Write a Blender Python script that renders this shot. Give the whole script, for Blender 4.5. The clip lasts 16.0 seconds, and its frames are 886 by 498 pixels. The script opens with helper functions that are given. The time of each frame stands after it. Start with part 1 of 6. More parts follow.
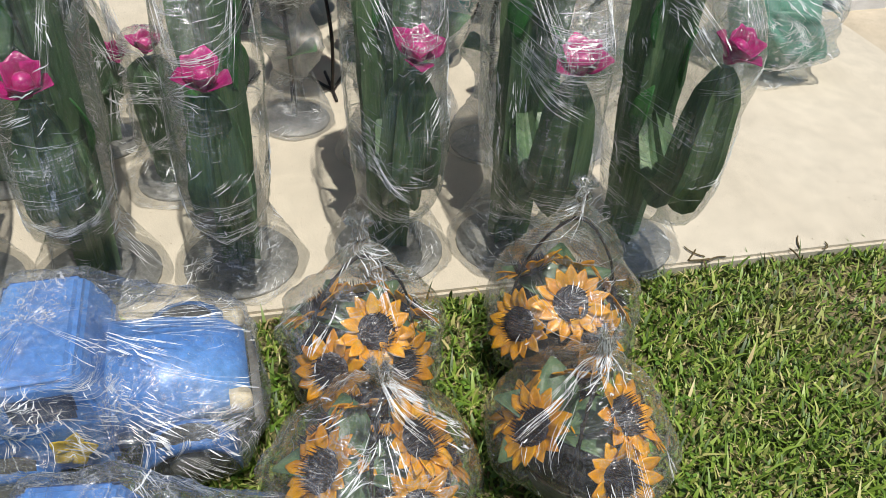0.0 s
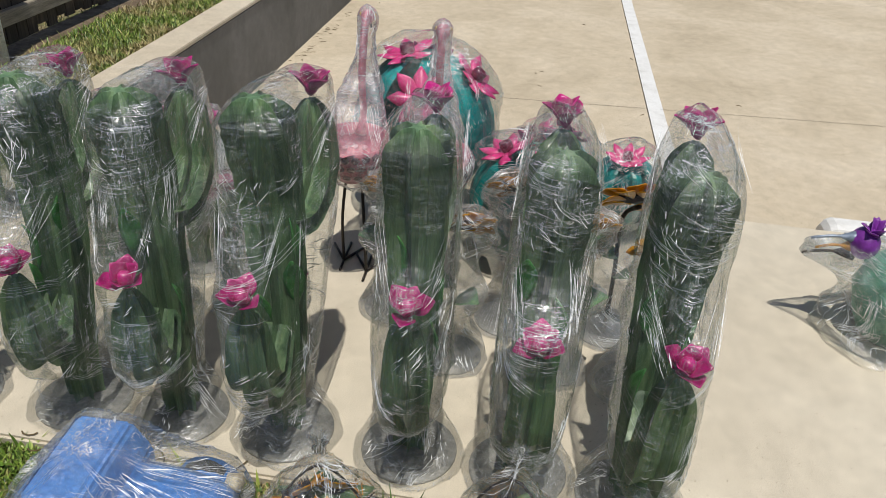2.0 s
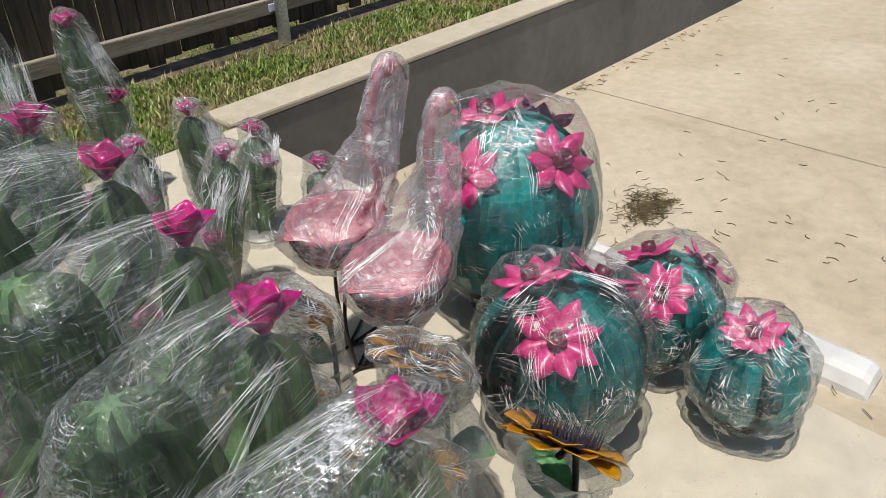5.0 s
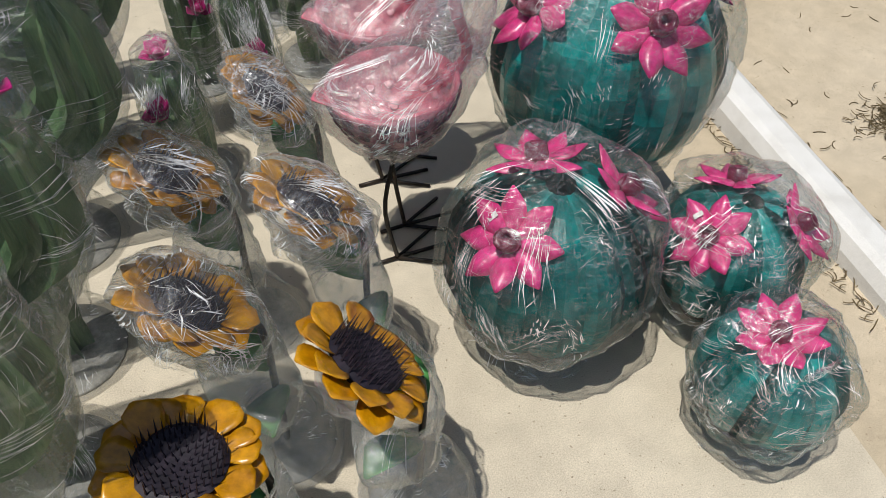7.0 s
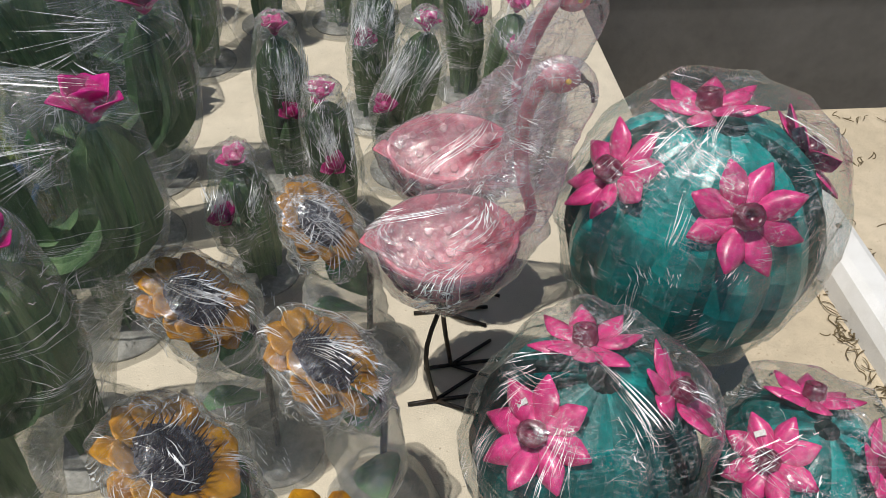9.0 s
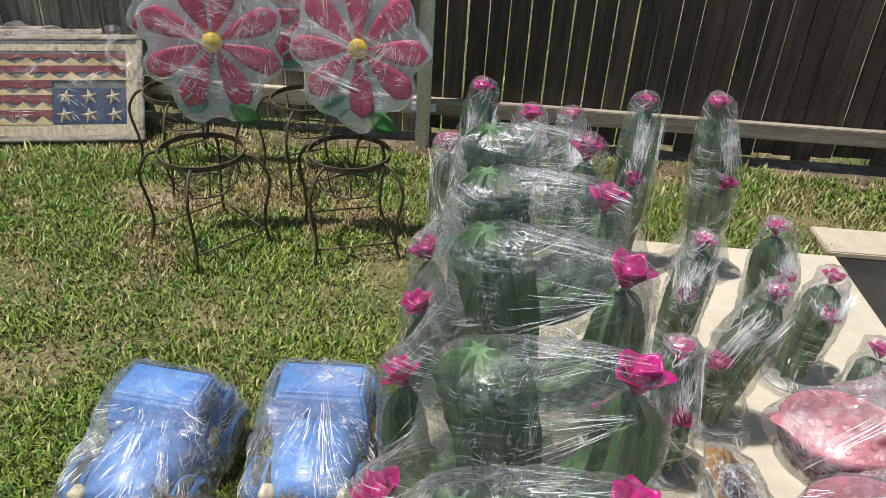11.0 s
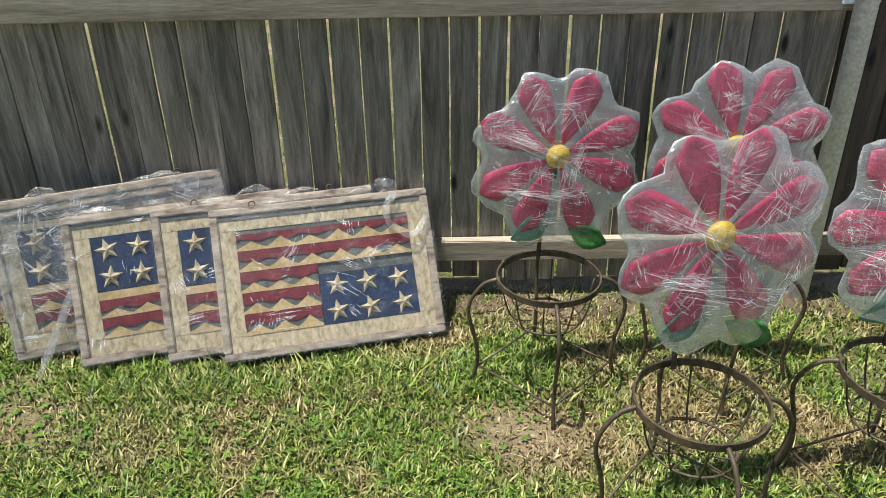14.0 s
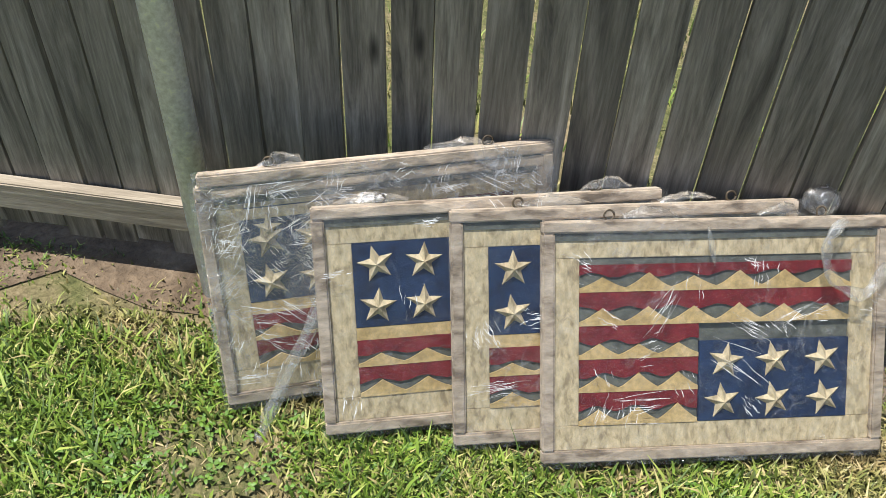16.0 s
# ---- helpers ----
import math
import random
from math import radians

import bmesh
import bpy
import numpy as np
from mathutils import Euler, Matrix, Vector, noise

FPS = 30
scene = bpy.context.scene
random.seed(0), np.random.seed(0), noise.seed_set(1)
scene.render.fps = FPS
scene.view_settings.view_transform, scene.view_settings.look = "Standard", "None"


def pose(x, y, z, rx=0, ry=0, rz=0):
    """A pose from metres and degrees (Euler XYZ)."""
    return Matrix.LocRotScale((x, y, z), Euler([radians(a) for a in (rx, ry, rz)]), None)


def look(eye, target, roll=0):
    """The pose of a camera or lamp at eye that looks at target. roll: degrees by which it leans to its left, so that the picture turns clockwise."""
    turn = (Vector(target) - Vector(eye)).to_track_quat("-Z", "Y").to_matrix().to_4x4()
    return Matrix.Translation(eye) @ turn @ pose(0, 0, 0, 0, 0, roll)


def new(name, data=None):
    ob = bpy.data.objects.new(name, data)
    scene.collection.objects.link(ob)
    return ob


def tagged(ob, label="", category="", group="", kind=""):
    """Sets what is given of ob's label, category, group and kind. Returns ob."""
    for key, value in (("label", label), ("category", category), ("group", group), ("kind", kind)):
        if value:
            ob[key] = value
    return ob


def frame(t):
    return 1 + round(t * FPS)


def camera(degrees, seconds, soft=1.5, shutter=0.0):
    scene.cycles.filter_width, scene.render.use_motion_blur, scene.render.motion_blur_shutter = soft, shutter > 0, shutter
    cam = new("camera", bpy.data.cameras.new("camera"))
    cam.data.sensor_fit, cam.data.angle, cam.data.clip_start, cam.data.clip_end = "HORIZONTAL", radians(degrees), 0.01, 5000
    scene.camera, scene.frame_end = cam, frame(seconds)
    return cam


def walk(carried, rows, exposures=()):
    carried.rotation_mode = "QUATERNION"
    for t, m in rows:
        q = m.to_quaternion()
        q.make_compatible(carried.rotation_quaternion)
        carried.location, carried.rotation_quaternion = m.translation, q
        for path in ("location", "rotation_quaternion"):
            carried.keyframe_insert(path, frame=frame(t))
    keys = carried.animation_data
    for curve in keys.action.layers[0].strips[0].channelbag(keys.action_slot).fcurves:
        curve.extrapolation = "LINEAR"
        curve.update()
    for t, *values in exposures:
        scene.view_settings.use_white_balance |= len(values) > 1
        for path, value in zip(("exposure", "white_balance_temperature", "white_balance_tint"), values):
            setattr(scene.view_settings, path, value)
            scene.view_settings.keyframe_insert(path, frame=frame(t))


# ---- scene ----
cam = camera(60.1, 16.0, 0.5)
PATH = [
    (0, (-0.927, -1.298, 0.894), (0.553, -1.732, -0.378), 4.7),
    (0.5, (-0.934, -1.308, 1.035), (0.587, -1.727, -0.196), 4.0),
    (1, (-1.003, -1.34, 1.129), (0.592, -1.706, -0.02), 3.9),
    (1.5, (-1.046, -1.496, 1.168), (0.622, -1.661, 0.076), 4.2),
    (2, (-0.992, -1.672, 1.164), (0.711, -1.483, 0.132), 3.8),
    (2.5, (-0.864, -1.788, 1.204), (0.739, -1.192, 0.168), 3.1),
    (3, (-0.806, -1.956, 1.21), (0.638, -1.026, 0.184), 2.3),
    (3.5, (-0.706, -2.082, 1.219), (0.644, -1.025, 0.19), 0.6),
    (4, (-0.476, -2.174, 1.213), (0.861, -1.119, 0.165), -0.5),
    (4.2, (-0.386, -2.216, 1.21), (0.947, -1.162, 0.155), -0.7),
    (6.3, (0.364, -2.324, 1.159), (1.116, -1.068, -0.203), 3.1),
    (6.5, (0.412, -2.34, 1.158), (1.071, -1.095, -0.261), 3.8),
    (7, (0.482, -2.364, 1.147), (0.933, -1.173, -0.395), 2.8),
    (7.5, (0.58, -2.358, 1.1), (0.905, -1.288, -0.559), -0.8),
    (8, (0.687, -2.325, 1.053), (0.938, -1.314, -0.655), -4.9),
    (8.5, (0.681, -2.282, 1.123), (0.944, -1.069, -0.446), -0.6),
    (9, (0.606, -2.238, 1.192), (0.819, -0.86, -0.242), 3.4),
    (9.5, (0.529, -2.222, 1.249), (0.703, -0.745, -0.088), 4.7),
    (10, (0.427, -2.239, 1.298), (0.571, -0.675, 0.06), 5.2),
    (10.2, (0.359, -2.238, 1.308), (0.474, -0.646, 0.103), 5.0),
    (12.3, (-0.505, -2.245, 1.299), (-0.731, -0.459, 0.428), 3.0),
    (12.5, (-0.624, -2.162, 1.303), (-0.819, -0.379, 0.418), 2.3),
    (13, (-0.834, -1.853, 1.312), (-0.943, -0.079, 0.396), 0.5),
    (13.5, (-1.052, -1.588, 1.295), (-1.056, 0.186, 0.371), 0.0),
    (14, (-1.217, -1.317, 1.27), (-1.227, 0.443, 0.321), -1.0),
    (14.5, (-1.371, -1.014, 1.249), (-1.492, 0.713, 0.248), -1.5),
    (15, (-1.544, -0.76, 1.219), (-1.793, 0.877, 0.098), -1.7),
    (15.5, (-1.733, -0.566, 1.203), (-1.978, 0.99, -0.03), -1.0),
    (16, (-1.928, -0.408, 1.163), (-2.111, 1.096, -0.143), 2.8),
]
walk(cam, [(t, look(e, g, r)) for t, e, g, r in PATH],
     [(0, 0.24), (1.3, 0.0), (2.2, 0.0), (3.0, 0.10), (4.2, 0.12), (6.3, 0.0), (8.7, 0.0), (9.6, 0.14), (10.4, 0.26), (12.2, 0.74), (14, 0.80), (16, 0.88)])

# ---- world, sun, exposure ----
SUN_FROM = Vector((-0.275, -0.058, 1.0)).normalized()
world = bpy.data.worlds.new("world")
scene.world = world
world.use_nodes = True
wn = world.node_tree
sky = wn.nodes.new("ShaderNodeTexSky")
sky.sky_type, sky.sun_disc = "NISHITA", False
sky.sun_elevation = math.asin(SUN_FROM.z)
sky.sun_rotation = math.atan2(SUN_FROM.x, SUN_FROM.y)
wn.links.new(sky.outputs[0], wn.nodes["Background"].inputs[0])
wn.nodes["Background"].inputs[1].default_value = 0.070
sun = new("sun", bpy.data.lights.new("sun", "SUN"))
sun.data.energy, sun.data.angle, sun.data.color = 3.8, radians(0.6), (1.0, 0.97, 0.915)
sun.matrix_world = look(SUN_FROM * 8, (0, 0, 0))
scene.cycles.transparent_max_bounces = 32


# ---- materials ----
def material(name):
    m = bpy.data.materials.new(name)
    m.use_nodes = True
    return m, m.node_tree.nodes, m.node_tree.links, m.node_tree.nodes["Principled BSDF"]


def coords(n, l, scale, rot=(0, 0, 0), spread=True):
    """Object coordinates, shifted for every object by its own random number."""
    tc, mp = n.new("ShaderNodeTexCoord"), n.new("ShaderNodeMapping")
    mp.inputs["Scale"].default_value = scale if hasattr(scale, "__len__") else (scale,) * 3
    mp.inputs["Rotation"].default_value = [radians(a) for a in rot]
    if spread:
        oi, ml, ad = n.new("ShaderNodeObjectInfo"), n.new("ShaderNodeMath"), n.new("ShaderNodeVectorMath")
        ml.operation, ml.inputs[1].default_value = "MULTIPLY", 37.0
        l.new(oi.outputs["Random"], ml.inputs[0])
        l.new(tc.outputs["Object"], ad.inputs[0])
        l.new(ml.outputs[0], ad.inputs[1])
        l.new(ad.outputs[0], mp.inputs[0])
    else:
        l.new(tc.outputs["Object"], mp.inputs[0])
    return mp.outputs[0]


def noise_tex(n, l, vec, scale=1.0, detail=4.0, rough=0.55, distort=0.0):
    t = n.new("ShaderNodeTexNoise")
    t.inputs["Scale"].default_value, t.inputs["Detail"].default_value = scale, detail
    t.inputs["Roughness"].default_value, t.inputs["Distortion"].default_value = rough, distort
    l.new(vec, t.inputs["Vector"])
    return t.outputs["Fac"]


def ramp(n, l, fac, stops):
    r = n.new("ShaderNodeValToRGB")
    while len(r.color_ramp.elements) < len(stops):
        r.color_ramp.elements.new(0.5)
    for e, (p, c) in zip(r.color_ramp.elements, stops):
        e.position, e.color = p, (*c, 1) if len(c) == 3 else c
    l.new(fac, r.inputs[0])
    return r.outputs[0]


def grey(v):
    return (v, v, v)


def mixed(n, l, a, b, fac, mode="MIX"):
    x = n.new("ShaderNodeMix")
    x.data_type, x.blend_type = "RGBA", mode
    for sock, v in ((x.inputs[0], fac), (x.inputs[6], a), (x.inputs[7], b)):
        if hasattr(v, "is_linked"):
            l.new(v, sock)
        else:
            sock.default_value = v if not hasattr(v, "__len__") else (*v, 1)[:4]
    return x.outputs[2]


def bump(n, l, bsdf, height, strength, dist):
    b = n.new("ShaderNodeBump")
    b.inputs["Strength"].default_value, b.inputs["Distance"].default_value = strength, dist
    l.new(height, b.inputs["Height"])
    l.new(b.outputs[0], bsdf.inputs["Normal"])


def surface(name, dark, mid, light, rough=0.5, metal=0.0, scale=12.0, fine=90.0, bumps=(0.25, 0.003), stretch=(1, 1, 1), rot=(0, 0, 0), coat=0.0, lo=0.28):
    """A painted, rusted or grown surface with blotches and grain."""
    m, n, l, b = material(name)
    v = coords(n, l, [scale * s for s in stretch], rot)
    a = noise_tex(n, l, v, 1.0, 5.0, 0.6, 0.4)
    f = noise_tex(n, l, coords(n, l, [fine * s for s in stretch], rot), 1.0, 3.0, 0.6)
    c = ramp(n, l, a, [(lo, dark), (lo * 0.3 + 0.37 if lo > 0.28 else 0.5, mid), (0.74, light)])
    g = ramp(n, l, f, [(0.3, grey(0.72)), (0.7, grey(1.15))])
    l.new(mixed(n, l, c, g, 1.0, "MULTIPLY"), b.inputs["Base Color"])
    r = ramp(n, l, a, [(0.3, grey(min(1, rough * 1.25))), (0.7, grey(rough * 0.8))])
    l.new(r, b.inputs["Roughness"])
    b.inputs["Metallic"].default_value = metal
    b.inputs["Coat Weight"].default_value = coat
    bump(n, l, b, f, *bumps)
    return m


def film_material(name, base, streak, haze=(0.93, 0.95, 0.95), scale=1.0, clear=0.965):
    """Clear stretch wrap: thin, creased, with glints along its folds painted in as white."""
    m, n, l, b = material(name)
    n.remove(b)
    out = n["Material Output"]
    big = noise_tex(n, l, coords(n, l, 6.5 * scale), 1.0, 3.0, 0.6, 0.6)
    lines = noise_tex(n, l, coords(n, l, (6 * scale, 6 * scale, 80 * scale), (24, 19, 0)), 1.0, 3.0, 0.6, 0.9)
    drape = noise_tex(n, l, coords(n, l, (64 * scale, 64 * scale, 5 * scale), (-17, 12, 20)), 1.0, 3.0, 0.6, 1.2)
    crinkle = noise_tex(n, l, coords(n, l, 26 * scale), 1.0, 4.0, 0.62, 1.8)
    # white lines and soft patches mixed in as painted glints and sheen
    patch = ramp(n, l, big, [(0.40, grey(0.04)), (0.52, grey(0.35)), (0.64, grey(1.0))])
    ridges = [ramp(n, l, t, [(0.5 - w, grey(0)), (0.5, grey(k)), (0.5 + w, grey(0))]) for t, w, k in ((lines, 0.020, 1.0), (drape, 0.020, 0.9), (crinkle, 0.016, 0.7))]
    sheen_mask = ramp(n, l, big, [(0.56, grey(0)), (0.76, grey(0.20))])
    st = mixed(n, l, mixed(n, l, ridges[0], ridges[1], 1.0, "ADD"), ridges[2], 1.0, "ADD")
    st = mixed(n, l, mixed(n, l, st, patch, 1.0, "MULTIPLY"), sheen_mask, 1.0, "ADD")
    fac = n.new("ShaderNodeMath")
    fac.operation, fac.use_clamp = "MULTIPLY_ADD", True
    l.new(st, fac.inputs[0])
    fac.inputs[1].default_value, fac.inputs[2].default_value = streak, base
    hsum = mixed(n, l, mixed(n, l, lines, drape, 0.5), crinkle, 0.45)
    bp = n.new("ShaderNodeBump")
    bp.inputs["Strength"].default_value, bp.inputs["Distance"].default_value = 1.0, 0.014
    l.new(hsum, bp.inputs["Height"])
    tr, gl, df, tl, rim = (n.new("ShaderNodeBsdf" + k) for k in ("Transparent", "Glossy", "Diffuse", "Translucent", "Glossy"))
    tr.inputs[0].default_value = (clear, clear * 1.005, clear, 1)
    gl.inputs["Color"].default_value, gl.inputs["Roughness"].default_value = (1, 1, 1, 1), 0.17
    df.inputs[0].default_value = (*haze, 1)
    l.new(bp.outputs[0], gl.inputs["Normal"])
    tl.inputs[0].default_value = (*haze, 1)
    rim.inputs["Color"].default_value, rim.inputs["Roughness"].default_value = (1, 1, 1, 1), 0.09
    l.new(bp.outputs[0], rim.inputs["Normal"])
    soft, white, film, coat = (n.new("ShaderNodeMixShader") for _ in range(4))
    soft.inputs[0].default_value = 0.35
    l.new(df.outputs[0], soft.inputs[1])
    l.new(tl.outputs[0], soft.inputs[2])
    white.inputs[0].default_value = 0.40
    l.new(soft.outputs[0], white.inputs[1])
    edge = n.new("ShaderNodeFresnel")
    edge.inputs[0].default_value = 1.42
    weak = n.new("ShaderNodeMath")
    weak.operation, weak.inputs[1].default_value = "MULTIPLY", 0.40
    l.new(edge.outputs[0], weak.inputs[0])
    l.new(weak.outputs[0], coat.inputs[0])
    l.new(film.outputs[0], coat.inputs[1])
    l.new(rim.outputs[0], coat.inputs[2])
    l.new(gl.outputs[0], white.inputs[2])
    l.new(fac.outputs[0], film.inputs[0])
    l.new(tr.outputs[0], film.inputs[1])
    l.new(white.outputs[0], film.inputs[2])
    l.new(coat.outputs[0], out.inputs["Surface"])
    return m


def glint_material(name):
    """White ribbons that stand in for sun glints along the creases of the film."""
    m, n, l, b = material(name)
    b.inputs["Base Color"].default_value = (0.95, 0.96, 0.96, 1)
    b.inputs["Roughness"].default_value = 0.2
    b.inputs["Specular IOR Level"].default_value = 0.9
    fade = ramp(n, l, noise_tex(n, l, coords(n, l, 30), 1.0, 3.0, 0.6), [(0.36, grey(0.2)), (0.56, grey(1.0))])
    l.new(fade, b.inputs["Alpha"])
    return m


def concrete(name, dark, mid, light, stain):
    m, n, l, b = material(name)
    v = coords(n, l, 1.0, spread=False)
    big = noise_tex(n, l, v, 1.6, 5.0, 0.6, 0.5)
    mid_n = noise_tex(n, l, v, 14.0, 6.0, 0.65)
    fine = noise_tex(n, l, v, 420.0, 2.0, 0.5)
    c = ramp(n, l, big, [(0.3, dark), (0.5, mid), (0.72, light)])
    c = mixed(n, l, c, ramp(n, l, mid_n, [(0.3, grey(0.86)), (0.7, grey(1.08))]), 1.0, "MULTIPLY")
    spots = ramp(n, l, noise_tex(n, l, v, 150.0, 1.0, 0.4), [(0.70, grey(0)), (0.76, grey(1))])
    c = mixed(n, l, c, stain, spots)
    c = mixed(n, l, c, ramp(n, l, fine, [(0.3, grey(0.80)), (0.7, grey(1.16))]), 1.0, "MULTIPLY")
    l.new(c, b.inputs["Base Color"])
    b.inputs["Roughness"].default_value = 0.88
    bump(n, l, b, fine, 0.25, 0.002)
    return m


def wood(name, dark, mid, light, axis=2, rough=0.85, knots=True):
    m, n, l, b = material(name)
    sc = [26.0, 26.0, 26.0]
    sc[axis] = 2.2
    v = coords(n, l, sc)
    grain = noise_tex(n, l, v, 1.0, 6.0, 0.7, 0.7)
    fine = noise_tex(n, l, coords(n, l, [s * 9 for s in sc]), 1.0, 3.0, 0.6)
    c = ramp(n, l, grain, [(0.28, dark), (0.5, mid), (0.75, light)])
    oi = n.new("ShaderNodeObjectInfo")
    c = mixed(n, l, c, ramp(n, l, oi.outputs["Random"], [(0.0, grey(0.7)), (0.5, grey(1.0)), (1.0, grey(1.25))]), 1.0, "MULTIPLY")
    c = mixed(n, l, c, ramp(n, l, fine, [(0.3, grey(0.75)), (0.7, grey(1.15))]), 1.0, "MULTIPLY")
    if knots:
        vo = n.new("ShaderNodeTexVoronoi")
        kc = coords(n, l, (9, 9, 3.2))
        l.new(kc, vo.inputs["Vector"])
        vo.inputs["Scale"].default_value = 1.0
        k = ramp(n, l, vo.outputs["Distance"], [(0.05, grey(1)), (0.13, grey(0))])
        c = mixed(n, l, c, [x * 0.35 for x in dark], k)
    l.new(c, b.inputs["Base Color"])
    b.inputs["Roughness"].default_value = rough
    bump(n, l, b, grain, 0.5, 0.003)
    return m


def grass_material(name, dry):
    """Blades from deep green to straw; dry: how many are straw."""
    m, n, l, b = material(name)
    ge, tc = n.new("ShaderNodeNewGeometry"), n.new("ShaderNodeTexCoord")
    patch = noise_tex(n, l, tc.outputs["Object"], 2.6, 5.0, 0.65, 0.5)
    a = ramp(n, l, ge.outputs["Random Per Island"], [(0.0, (0.028, 0.062, 0.008)), (0.32, (0.085, 0.165, 0.015)), (0.66, (0.190, 0.305, 0.032)), (0.88, (0.33, 0.40, 0.080)), (1.0, (0.54, 0.44, 0.21))])
    d = ramp(n, l, ge.outputs["Random Per Island"], [(0.0, (0.10, 0.080, 0.028)), (0.5, (0.32, 0.235, 0.105)), (1.0, (0.58, 0.45, 0.25))])
    l.new(mixed(n, l, a, d, ramp(n, l, patch, [(0.48 - dry, grey(0.05)), (0.60 - dry, grey(0.9))])), b.inputs["Base Color"])
    b.inputs["Roughness"].default_value = 0.5
    return m


def soil_material(name):
    m, n, l, b = material(name)
    v = coords(n, l, 1.0, spread=False)
    patch = noise_tex(n, l, v, 2.3, 4.0, 0.6, 0.3)
    f = noise_tex(n, l, v, 70.0, 6.0, 0.7)
    c = ramp(n, l, f, [(0.3, (0.060, 0.065, 0.020)), (0.5, (0.150, 0.160, 0.052)), (0.72, (0.34, 0.28, 0.13))])
    c2 = ramp(n, l, f, [(0.3, (0.18, 0.125, 0.07)), (0.5, (0.34, 0.25, 0.15)), (0.72, (0.52, 0.42, 0.27))])
    l.new(mixed(n, l, c, c2, ramp(n, l, patch, [(0.48, grey(0)), (0.66, grey(1))])), b.inputs["Base Color"])
    b.inputs["Roughness"].default_value = 0.95
    bump(n, l, b, f, 0.9, 0.02)
    return m


